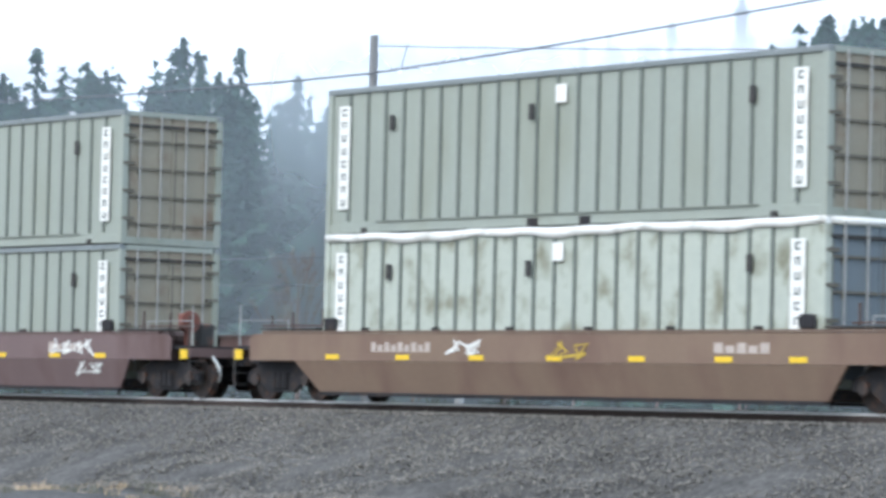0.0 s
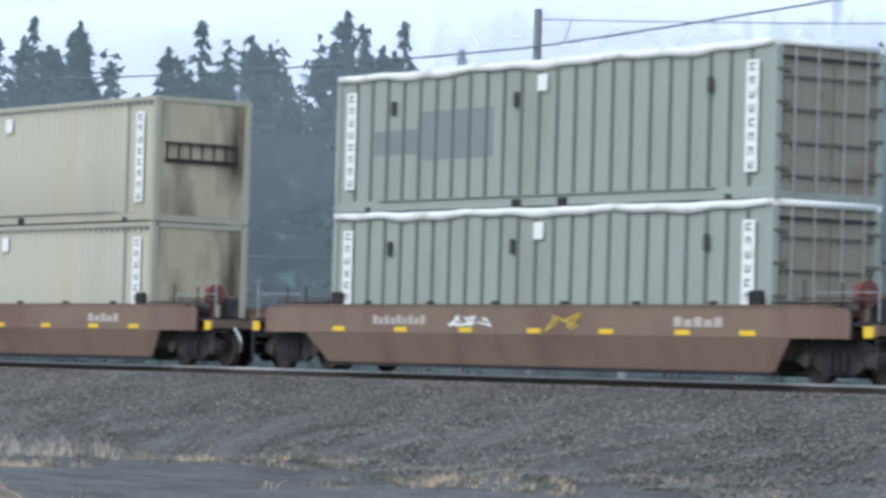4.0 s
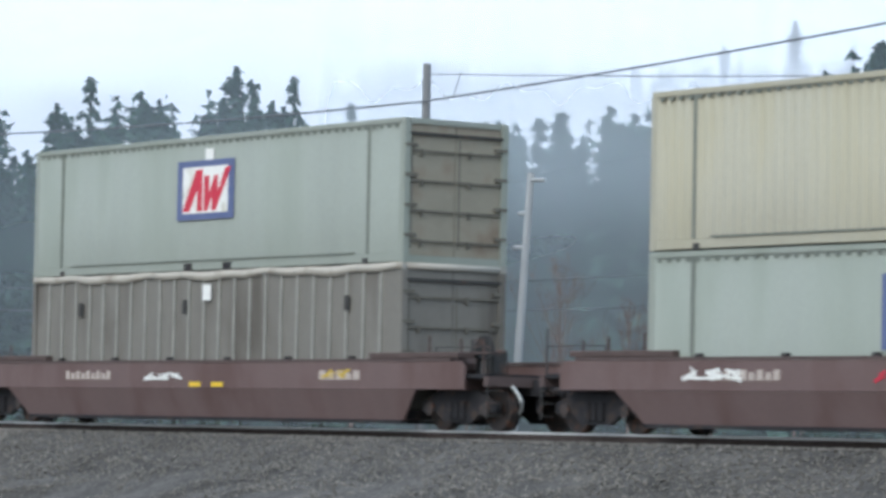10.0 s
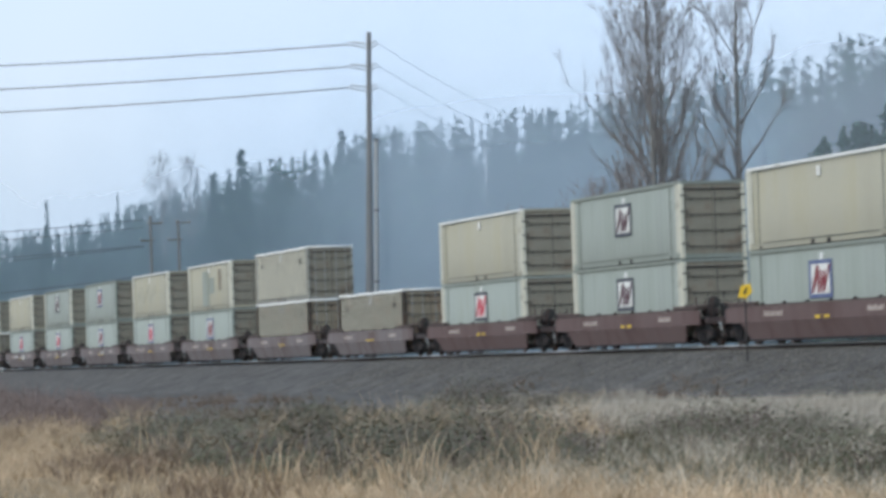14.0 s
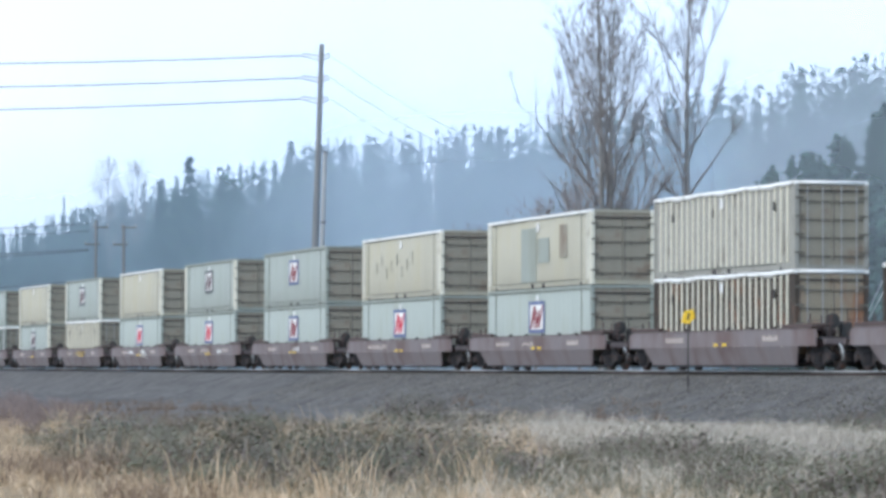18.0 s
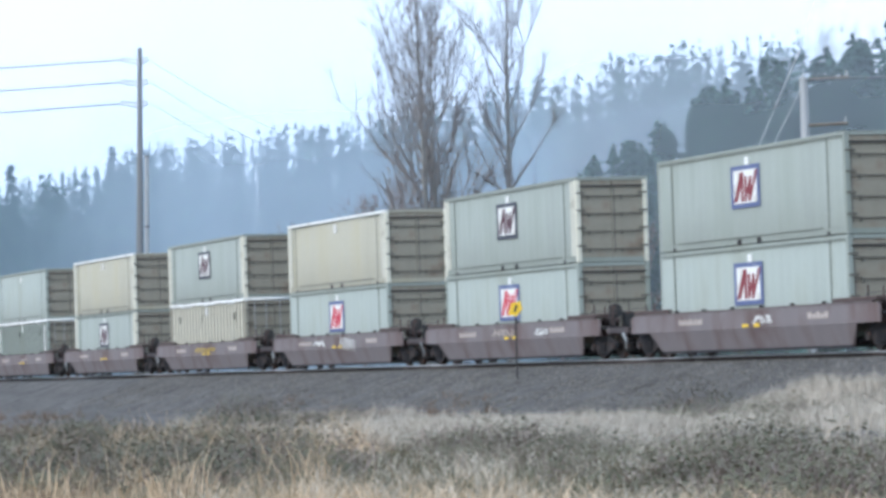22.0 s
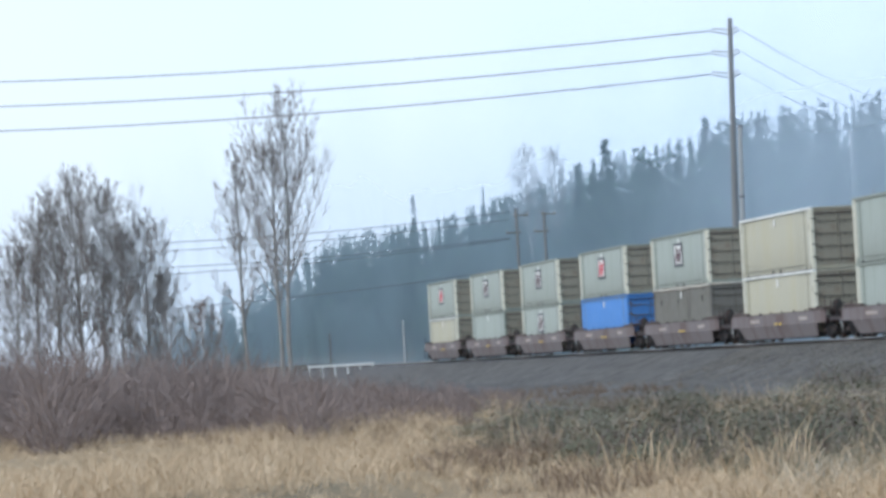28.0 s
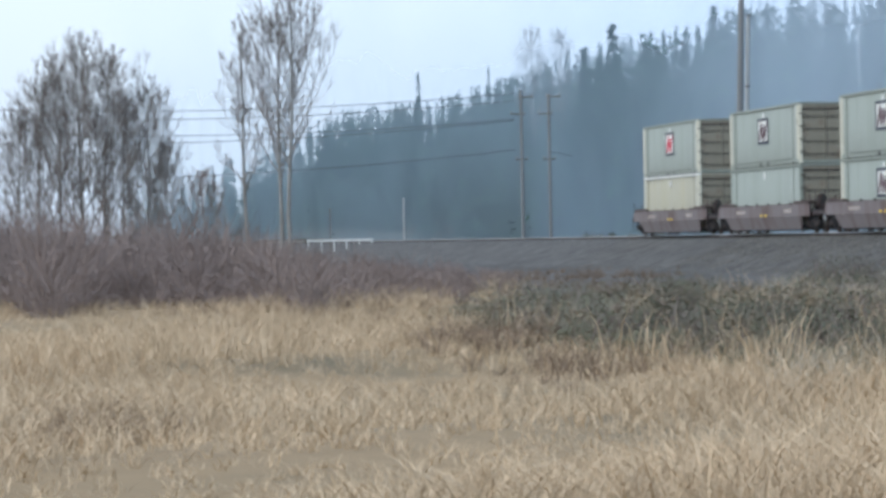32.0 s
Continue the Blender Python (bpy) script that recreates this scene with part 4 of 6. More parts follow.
def build_train():
    for k, (low, up) in enumerate(LOADS):
        if k in YELLOW_CARS:
            car = stock("car_y", lambda: well_car(M_CARY, M_CARYLOW, "faded yellow-brown well car with yellow reflectors on the rails"))
        elif k < 19:
            car = stock("car_plain", lambda: well_car(M_CARP, M_CARPLOW, "dusty brown well car with few yellow reflectors", False))
        elif k < 30 and k >= 19:
            car = stock("car_mid", lambda: well_car(M_CARMID, M_CARMIDLOW, "dark reddish-brown well car with few reflectors", False))
        else:
            car = stock("car", lambda: well_car(M_CAR, M_CARLOW, "oxide-red well car with yellow reflectors on the rails"))
        for i, (x, z, w, h, ink) in enumerate(TAGS.get(k, ())):
            if ink == 3:
                bubble_letters(car, x, z, w, h, max(3, int(w * 1.9)), k * 10 + i)
                continue
            graffiti(car, x, z, w, h, (M_WHITE, M_OCHRE, M_FADEDWHITE, M_WHITE, M_RED)[ink], k * 10 + i, max(2, int(w * 2.2)), 0.024)
        MOVING.append((car, k * CAR_PITCH, 0.0))
        for code, z in ((low, LOW_Z), (up, LOW_Z + BOX_H + 0.02)):
            if code:
                MOVING.append((box_of(code), k * CAR_PITCH, z))


build_train()

for first in TEMPLATES.values():
    for ob in (*first.children_recursive, first):
        bpy.data.objects.remove(ob)

# ---- woods, sheets of mist and haze ----
def rng_of(seed):
    return np.random.RandomState(seed)


def conifer_arrays(seed, boughs, sprays, girth, spray, taper):
    """A conifer of unit height: drooping boughs of small ragged sprays round a tapered stem."""
    g = rng_of(seed)
    tv = [(0.012 * math.cos(i * math.tau / 6), 0.012 * math.sin(i * math.tau / 6), 0) for i in range(6)] + [(0, 0, 0.985)]
    tt = [(i, (i + 1) % 6, 6) for i in range(6)]
    f = np.sort(0.05 + 0.93 * g.rand(boughs) ** 0.85)
    gap = 0.75 + 0.35 * np.sin(f * 34 + g.rand() * 6) * np.sin(f * 13 + g.rand() * 6)
    length = girth * ((1 - f) ** taper) * g.uniform(0.55, 1.15, boughs) * gap + 0.006
    a = np.arange(boughs) * 2.399 + g.normal(0, 0.35, boughs)
    k = sprays
    F, L, A = np.repeat(f, k), np.repeat(length, k), np.repeat(a, k)
    q = g.uniform(0.12, 1.0, boughs * k)
    A = A + g.normal(0, 0.16, boughs * k) / (0.4 + q)
    r = L * q
    z = F + 0.12 * r - r * q * g.uniform(0.35, 0.75, boughs * k) + g.normal(0, 0.006, boughs * k)
    c = np.stack([np.cos(A) * r, np.sin(A) * r, z], 1)
    size = spray * (0.35 + 0.75 * (1 - F)) * g.uniform(0.6, 1.4, boughs * k)
    d = np.stack([np.cos(A), np.sin(A), g.uniform(-1.3, 0.1, boughs * k)], 1) + g.normal(0, 0.35, (boughs * k, 3))
    d /= np.linalg.norm(d, axis=1)[:, None]
    u = np.cross(d, g.normal(0, 1, (boughs * k, 3)))
    u /= np.linalg.norm(u, axis=1)[:, None]
    s = size[:, None]
    v = np.stack([c - d * s * 0.7 - u * s * 0.45, c - d * s * 0.5 + u * s * 0.5, c + d * s * 1.1], 1).reshape(-1, 3)
    return v, np.arange(len(v)).reshape(-1, 3), np.array(tv), np.array(tt)


NEAR_KINDS = [conifer_arrays(11 + i, 120, 13, 0.20 + 0.012 * i, 0.030, 0.98) for i in range(5)]
FAR_KINDS = [conifer_arrays(31 + i, 56, 3, 0.15 + 0.012 * i, 0.044, 0.95) for i in range(5)]


def spread(kinds, places, g):
    """Copies of a plant's arrays at places (x, y, z, height, girth), as one pair of arrays."""
    V, T, o = [], [], 0
    for x, y, z, h, w in places:
        v, t = kinds[g.randint(len(kinds))][:2]
        a = g.rand() * math.tau
        c, s = math.cos(a) * h * w, math.sin(a) * h * w
        V.append(np.stack([v[:, 0] * c - v[:, 1] * s + x, v[:, 0] * s + v[:, 1] * c + y, v[:, 2] * h + z], 1))
        T.append(t + o)
        o += len(v)
    return np.concatenate(V), np.concatenate(T)


def at_bearing(az, r):
    return r * math.sin(radians(az)), r * math.cos(radians(az))


# top of the near wood, by bearing, in degrees above the eye
NEAR_TOP = [(-71.5, 1.2), (-69.9, 3.1), (-69.2, 3.5), (-68.2, 4.1), (-67.2, 4.5), (-65.6, 4.85), (-63.4, 5.1), (-61.3, 5.1), (-60.2, 4.5), (-59.3, 5.0), (-57.2, 5.2), (-56.0, 4.9),
            (-55.2, 4.7), (-54.3, 4.7), (-52.5, 4.9), (-51.2, 5.0), (-50.4, 5.2), (-49.6, 5.0), (-48.2, 5.5), (-47.5, 6.0), (-46, 6.4), (-44, 6.4), (-36, 5.5)]
FAR_TOP = [(-91, 0.4), (-88, 0.75), (-85.8, 1.05), (-84.5, 1.45), (-83.2, 2.05), (-82.3, 2.15), (-81.4, 2.25), (-80.5, 2.55), (-79.6, 2.85), (-78.3, 3.15), (-77, 3.5), (-76.1, 3.62), (-75.2, 3.72),
           (-73.5, 3.88), (-72, 4.15), (-70.7, 4.42), (-69.8, 4.65), (-69, 4.8), (-67.5, 4.9), (-66, 5.0), (-62, 5.0), (-58, 5.1), (-55, 5.15), (-53.5, 5.35), (-51, 5.5), (-49, 5.75), (-48, 5.95), (-40, 6.0)]


def build_woods():
    g = rng_of(5)
    places, behind = [], []
    for _ in range(760):
        az = g.uniform(-71.5, -42)
        r = 205 + 90 * g.rand() ** 1.4
        x, y = at_bearing(az, r)
        z = float(ground_z(x, y)) - 0.3
        top = r * math.tan(radians(float(ramp_of(az, NEAR_TOP)))) * g.uniform(0.78, 1.03)
        if top - z < 7:
            continue
        (places if r < 240 else behind).append((x, y, z, min(top - z, 30), g.uniform(1.2, 1.75)))
    v, t = spread(NEAR_KINDS, places, g)
    stuff("near_woods", v, t, M_NEEDLE, "dense dark green conifer wood behind the railway", "woods")
    places = behind
    # young trees down to the track at the valley's mouth
    for _ in range(260):
        az, r = g.uniform(-81, -77), g.uniform(322, 345)
        x, y = at_bearing(az, r)
        z = float(ground_z(x, y)) - 0.3
        if y > 56:
            places.append((x, y, z, min(13, r * math.tan(radians(float(ramp_of(az, FAR_TOP)) * g.uniform(0.3, 0.8))) - z), g.uniform(1.0, 1.6)))
    for q in range(760):
        x, y = (g.uniform(-640, -310) if q < 600 else g.uniform(-1050, -640)), g.uniform(57, 86)
        r, az = math.hypot(x, y), math.degrees(math.atan2(x, y))
        z = float(ground_z(x, y)) - 0.3
        places.append((x, y, z, max(4, r * math.tan(radians(float(ramp_of(az, FAR_TOP)) * g.uniform(0.4, 1.0))) - z), g.uniform(0.9, 1.4)))
    for _ in range(3400):
        az = g.uniform(-90, -42)
        r = 345 + 300 * g.rand()
        x, y = at_bearing(az, r)
        z = float(ground_z(x, y)) - 0.3
        top = r * math.tan(radians(float(ramp_of(az, FAR_TOP)))) * g.uniform(0.84, 1.03)
        h = min(top - z, 26) if r < 470 else g.uniform(15, 22)
        if h < 5 or y < 57:
            continue
        if z + h > top:
            h = max(5, top - z)
        places.append((x, y, z, h, g.uniform(0.9, 1.3) if az < -62 else g.uniform(1.3, 1.9)))
    for _ in range(260):
        az, r = g.uniform(-75, -63), g.uniform(322, 352)
        x, y = at_bearing(az, r)
        z = float(ground_z(x, y)) - 0.3
        places.append((x, y, z, min(g.uniform(11, 17), max(5, r * math.tan(radians(float(ramp_of(az, FAR_TOP)) - 0.2)) - z)), g.uniform(0.9, 1.4)))
    for _ in range(800):
        az, r = g.uniform(-58, -38), g.uniform(238, 330)
        x, y = at_bearing(az, r)
        z = float(ground_z(x, y)) - 0.3
        places.append((x, y, z, max(8, r * math.tan(radians(g.uniform(1.8, 4.6))) - z), g.uniform(0.9, 1.3)))
    v, t = spread(FAR_KINDS, places, g)
    stuff("hillside_woods", v, t, M_NEEDLE, "misty conifer wood on the far hillside", "woods")
    # trees that stand out on the skyline: bearing, top in degrees, distance
    for az, el, r, w in ((-59.37, 5.42, 235, 0.95), (-58.3, 5.1, 238, 1.1), (-57.13, 5.66, 232, 1.1), (-56.85, 5.5, 236, 0.9), (-56.21, 5.52, 230, 0.75), (-61.27, 5.35, 235, 1.2),
                         (-61.98, 5.38, 240, 0.8), (-63.45, 5.32, 240, 1.2), (-65.13, 5.22, 245, 1.0), (-65.74, 4.98, 240, 0.9), (-67.12, 4.66, 245, 0.9), (-59.9, 5.0, 236, 1.0), (-64.4, 5.1, 240, 1.0),
                         (-51.34, 5.66, 330, 0.7), (-49.48, 6.15, 335, 0.7), (-48.39, 6.55, 335, 0.9), (-52.9, 5.2, 320, 0.7), (-50.4, 5.55, 330, 0.6), (-47.2, 6.0, 225, 0.9), (-55.3, 5.1, 240, 0.8),
                         (-74.06, 3.86, 420, 0.8), (-77.32, 3.58, 400, 0.9), (-78.9, 3.33, 390, 1.1), (-79.35, 3.0, 395, 0.9), (-80.84, 2.68, 520, 0.45), (-81.94, 2.62, 500, 0.55), (-76.5, 3.62, 405, 0.8), (-78.2, 2.95, 400, 1.0)):
        x, y = at_bearing(az, r)
        z = float(ground_z(x, y)) - 0.3
        h = r * math.tan(radians(el)) - z
        k = g.randint(5)
        key = ("conifer", k)
        if key not in SHARED:
            cv, ct, sv, st = NEAR_KINDS[k]
            SHARED[key] = (mesh_of("crown", cv, ct, M_NEEDLE), mesh_of("trunk", sv, st, M_TRUNK))
        tree = tagged(new("conifer_tree"), "tall dark green conifer standing above the misty wood", "tree", group="skyline conifers")
        part("crown", SHARED[key][0], None, tree)
        part("trunk", SHARED[key][1], None, tree)
        tree.matrix_basis = Matrix.Translation((x, y, z)) @ Matrix.Rotation(g.rand() * 6.28, 4, "Z") @ Matrix.Diagonal((h * w * 1.3, h * w * 1.3, h, 1))


build_woods()


# tint and opacity of a sheet stand in for distance haze and mist
def mist_haze_material(name, low, high, z0, z1, scale, thin, tint=(0.53, 0.66, 0.74)):
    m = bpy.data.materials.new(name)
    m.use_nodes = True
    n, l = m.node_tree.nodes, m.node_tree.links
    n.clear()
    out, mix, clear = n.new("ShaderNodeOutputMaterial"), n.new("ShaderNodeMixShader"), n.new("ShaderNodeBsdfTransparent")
    # normals forced vertical, so the upright sheet is brightened by the whole sky
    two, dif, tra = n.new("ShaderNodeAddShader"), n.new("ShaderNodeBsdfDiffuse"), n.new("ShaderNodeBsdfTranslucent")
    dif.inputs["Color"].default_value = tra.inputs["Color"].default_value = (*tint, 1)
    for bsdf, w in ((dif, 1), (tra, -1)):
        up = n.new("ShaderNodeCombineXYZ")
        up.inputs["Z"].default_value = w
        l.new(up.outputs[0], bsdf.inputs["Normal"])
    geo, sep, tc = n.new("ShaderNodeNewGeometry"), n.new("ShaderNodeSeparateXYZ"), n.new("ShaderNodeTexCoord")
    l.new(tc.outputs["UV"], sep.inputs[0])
    mp = n.new("ShaderNodeMapping")
    mp.inputs["Scale"].default_value = (scale, scale, scale * 2.2)
    l.new(geo.outputs["Position"], mp.inputs["Vector"])
    nz = n.new("ShaderNodeTexNoise")
    nz.inputs["Scale"].default_value, nz.inputs["Detail"].default_value, nz.inputs["Distortion"].default_value = 1.0, 4.0, 0.6
    l.new(mp.outputs[0], nz.inputs["Vector"])
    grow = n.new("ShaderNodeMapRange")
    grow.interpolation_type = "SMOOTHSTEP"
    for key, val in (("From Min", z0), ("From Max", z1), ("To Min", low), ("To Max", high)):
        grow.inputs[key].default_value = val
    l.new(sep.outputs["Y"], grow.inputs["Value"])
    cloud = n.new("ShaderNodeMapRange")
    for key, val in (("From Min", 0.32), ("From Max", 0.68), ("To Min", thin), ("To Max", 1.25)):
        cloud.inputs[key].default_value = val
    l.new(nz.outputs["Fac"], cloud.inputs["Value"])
    mul = n.new("ShaderNodeMath")
    mul.operation, mul.use_clamp = "MULTIPLY", True
    # the bank thins out towards its ends
    ends = n.new("ShaderNodeMath")
    ends.operation = "PINGPONG"
    ends.inputs[1].default_value = 0.5
    l.new(sep.outputs["X"], ends.inputs[0])
    fade = n.new("ShaderNodeMapRange")
    fade.interpolation_type = "SMOOTHSTEP"
    fade.inputs["From Max"].default_value = 0.06
    l.new(ends.outputs[0], fade.inputs["Value"])
    body = n.new("ShaderNodeMath")
    body.operation = "MULTIPLY"
    l.new(grow.outputs[0], body.inputs[0])
    l.new(fade.outputs[0], body.inputs[1])
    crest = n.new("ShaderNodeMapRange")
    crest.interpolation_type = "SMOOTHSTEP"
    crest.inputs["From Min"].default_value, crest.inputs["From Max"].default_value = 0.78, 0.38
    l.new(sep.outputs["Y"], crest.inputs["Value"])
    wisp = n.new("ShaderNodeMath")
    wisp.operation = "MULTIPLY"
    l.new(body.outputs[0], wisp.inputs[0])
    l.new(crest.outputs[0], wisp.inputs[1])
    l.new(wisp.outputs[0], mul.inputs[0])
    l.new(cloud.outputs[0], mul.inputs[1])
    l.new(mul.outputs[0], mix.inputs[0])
    l.new(clear.outputs[0], mix.inputs[1])
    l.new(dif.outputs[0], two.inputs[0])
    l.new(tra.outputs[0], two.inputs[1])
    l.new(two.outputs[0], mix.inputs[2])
    l.new(mix.outputs[0], out.inputs["Surface"])
    return m


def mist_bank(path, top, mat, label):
    """A translucent sheet of mist and painted haze along a path of (bearing, distance), up to a height that follows the
    wood's top.
    """
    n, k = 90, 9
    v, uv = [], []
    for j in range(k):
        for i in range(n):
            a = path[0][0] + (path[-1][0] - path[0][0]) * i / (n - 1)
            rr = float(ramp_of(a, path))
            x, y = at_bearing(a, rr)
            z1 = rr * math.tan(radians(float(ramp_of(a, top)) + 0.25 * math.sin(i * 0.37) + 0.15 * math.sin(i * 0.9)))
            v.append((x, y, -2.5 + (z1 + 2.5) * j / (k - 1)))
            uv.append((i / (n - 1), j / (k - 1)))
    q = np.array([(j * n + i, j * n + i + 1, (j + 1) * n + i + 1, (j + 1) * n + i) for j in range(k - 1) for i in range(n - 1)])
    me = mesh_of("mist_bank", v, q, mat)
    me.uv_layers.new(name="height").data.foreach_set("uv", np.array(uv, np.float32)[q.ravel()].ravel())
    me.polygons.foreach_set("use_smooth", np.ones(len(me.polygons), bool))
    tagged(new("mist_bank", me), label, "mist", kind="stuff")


# sheet tints and opacities paint the haze over woods and hills
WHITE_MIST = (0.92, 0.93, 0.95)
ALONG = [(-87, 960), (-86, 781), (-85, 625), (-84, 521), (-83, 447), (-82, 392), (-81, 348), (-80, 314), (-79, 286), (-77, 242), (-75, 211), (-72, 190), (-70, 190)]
BLUE_HAZE = (0.67, 0.75, 0.83)
mist_bank(ALONG, [(a, e + 4.0) for a, e in FAR_TOP[1:]], mist_haze_material("valley_mouth_haze", 0.27, 0.22, 0.1, 0.6, 0.02, 0.95, (0.48, 0.61, 0.70)), "thin sheet of blue haze before the wood")
mist_bank([(-72, 196), (-38, 196)], [(a, e + 5.0) for a, e in NEAR_TOP], mist_haze_material("near_wood_haze", 0.18, 0.25, 0.15, 1.0, 0.03, 0.75, (0.57, 0.64, 0.67)), "thin sheet of grey haze before the near wood")
mist_bank([(-56, 203), (-48.5, 203)], [(-56, 10.0), (-48.5, 10.4)], mist_haze_material("slope_mist", 0.03, 0.32, 0.26, 0.5, 0.03, 0.7, (0.62, 0.68, 0.70)), "drifting mist among the trees")
mist_bank([(-79, 318), (-30, 318)], [(a, e + 4.0) for a, e in FAR_TOP], mist_haze_material("valley_mist", 0.31, 0.26, 0.2, 0.6, 0.016, 0.65, BLUE_HAZE), "pale sheet of mist and haze between wood and hillside")
mist_bank([(-82, 430), (-36, 430)], [(a, e + 4.0) for a, e in FAR_TOP[5:]], mist_haze_material("hollow_mist", 0.15, 0.08, 0.4, 1.0, 0.014, 0.4, BLUE_HAZE), "pale sheet of mist and haze between hillside trees")
mist_bank([(-81, 530), (-36, 530)], [(a, e + 4.0) for a, e in FAR_TOP[6:]], mist_haze_material("crest_mist", 0.16, 0.08, 0.5, 1.0, 0.012, 0.4, BLUE_HAZE), "pale sheet of mist and haze on the hill crest")
mist_bank([(-67, 306), (-43, 306)], [(-67, 8.4), (-63, 10.4), (-58, 11.6), (-43, 11.6)], mist_haze_material("hill_mist", 0.28, 0.84, 0.16, 0.38, 0.02, 0.7, WHITE_MIST), "white mist hanging on the hillside wood")

# ---- poles, wires, signs ----
def wire(points, sag, r=0.022, label="dark overhead wire hanging between poles"):
    pts = []
    for a, b in zip(points, points[1:]):
        a, b = Vector(a), Vector(b)
        pts += [a.lerp(b, i / 16) - Vector((0, 0, sag * 4 * (i / 16) * (1 - i / 16))) for i in range(16 + (b == Vector(points[-1])))]
    v, q = [], []
    for i, p in enumerate(pts):
        d = (pts[min(i + 1, len(pts) - 1)] - pts[max(i - 1, 0)]).normalized()
        u = d.cross(Vector((0, 0, 1))).normalized()
        w = d.cross(u)
        v += [tuple(p + (u * math.cos(a) + w * math.sin(a)) * r) for a in (0, 1.571, 3.142, 4.712)]
        if i:
            q += [(4 * i - 4 + k, 4 * i - 4 + (k + 1) % 4, 4 * i + (k + 1) % 4, 4 * i + k) for k in range(4)]
    me = mesh_of("overhead_wire", v, q, M_WIRE)
    tagged(new("overhead_wire", me), label, "wire", group="overhead wires")


def pole(name, x, y, top, r0, r1, mat, label, arms=(), lean=0.0):
    """An upright pole with crossarms: height, half length, offset, turn."""
    z = float(ground_z(x, y)) - 0.2
    p = tagged(new(name), label, "pole")
    bm = bmesh.new()
    rod(bm, (0, 0, 0), (0, 0, top - z), r0, r1, sides=12)
    part("shaft", bm, mat, p)
    for za, half, off, turn in arms:
        c, s = math.cos(radians(turn)), math.sin(radians(turn))
        bm = bmesh.new()
        rod(bm, ((off - half) * c, (off - half) * s, za - z), ((off + half) * c, (off + half) * s, za - z), 0.06, sides=6)
        arm = part("crossarm", bm, M_WOOD, p)
        for q in (-0.9, 0.9):
            bm = bmesh.new()
            rod(bm, ((off + half * q) * c, (off + half * q) * s, za - z + 0.04), ((off + half * q) * c, (off + half * q) * s, za - z + 0.26), 0.05, 0.03, sides=8)
            part("insulator", bm, M_ROD, arm)
    p.matrix_basis = pose(x, y, z, 0, lean, 0)
    return p


P1, P2 = (*at_bearing(-54.13, 90), 9.0), (*at_bearing(-66.52, 133), 9.95)
p = pole("utility_pole", P1[0], P1[1], P1[2], 0.12, 0.10, M_TALLPOLE, "slim weathered grey utility pole behind the train")
p2 = pole("utility_pole", P2[0], P2[1], P2[2], 0.19, 0.15, M_STEELPOLE, "pale guyed utility pole with two crossarms", arms=((P2[2] - 0.1, 0.9, 0.8, 50), (P2[2] - 1.75, 0.8, 0.8, 50)))
bm = bmesh.new()
for d in (0, 1.4):
    rod(bm, (0, -0.1, P2[2] + 2.3 - d), (-1.5, -5.2, 0.9), 0.022, sides=5)
part("guy_wire", bm, M_STEELPOLE, p2)
P0 = (P1[0] + 49, P1[1], 11.2)
HANG = P1[2] - 0.95
wire([(P2[0], P2[1], P2[2] - 0.1), (P1[0], P1[1] - 0.15, HANG), P0], 0.45, 0.026)
wire([(P1[0], P1[1] + 0.1, P1[2] - 0.25), (P0[0], P0[1], 6.2)], 0.3, 0.013)
wire([(P1[0] + 1.3, P1[1] + 0.1, P1[2] - 0.25), (P1[0] + 1.1, P1[1], HANG + 0.06)], 0.0, 0.012)
wire([(P1[0] - 40, P1[1] + 6, 4.6), (P1[0] + 40, P1[1] + 6, 5.2)], 0.9, 0.014)
wire([(P1[0] - 40, P1[1] + 6, 3.9), (P1[0] + 40, P1[1] + 6, 4.3)], 0.9, 0.014)
x, y = at_bearing(-52.72, 86)
lp = pole("signal_pole", x, y, 6.06, 0.11, 0.08, M_STEELPOLE, "pale grey leaning pole with short arms", lean=4.8)
for zz, a, b in ((7.2, 0.0, 0.55), (6.4, -0.35, 0.0), (5.6, -0.45, 0.0)):
    bm = bmesh.new()
    rod(bm, (a, 0, zz), (b, 0, zz + 0.02), 0.045, sides=6)
    part("arm", bm, M_STEELPOLE, lp)
# tall, slightly leaning transmission pole with a second mast beside it
PT = (*at_bearing(-76.84, 236), 20.95)
TB = at_bearing(-77.0, 236)
tall = pole("transmission_pole", TB[0], TB[1], PT[2], 0.30, 0.145, M_TALLPOLE, "very tall grey transmission pole with insulator arms")
zb = float(ground_z(*TB)) - 0.2
tall.matrix_basis = pose(TB[0], TB[1], zb, -1.7, 0, 0)
for zz in (20.17, 18.74, 17.38):
    for a, b in ((0, -1.36), (0, 0.57)):
        bm = bmesh.new()
        rod(bm, (0.02 * a, a, zz - zb), (-0.65 * (b < 0) + 0.3 * (b > 0), b * 0.8, zz + 0.18 - zb), 0.05, sides=6)
        rod(bm, (0.02, 0.0, zz - zb - 0.3), (0.2 * b, b, zz - zb), 0.045, sides=6)
        part("insulator_arm", bm, M_STEELPOLE, tall)
x, y = at_bearing(-76.89, 237)
mast = pole("transmission_mast", x, y, 14.05, 0.18, 0.14, M_STEELPOLE, "shorter steel mast beside the transmission pole")
zm = float(ground_z(x, y)) - 0.2
for zz, r in ((13.95, 0.16), (9.4, 0.175), (4.8, 0.19)):
    bm = bmesh.new()
    rod(bm, (0, 0, zz - zm), (0, 0, zz + 0.16 - zm), r, sides=12)
    part("band" if zz < 13 else "cap", bm, M_TALLPOLE, mast)
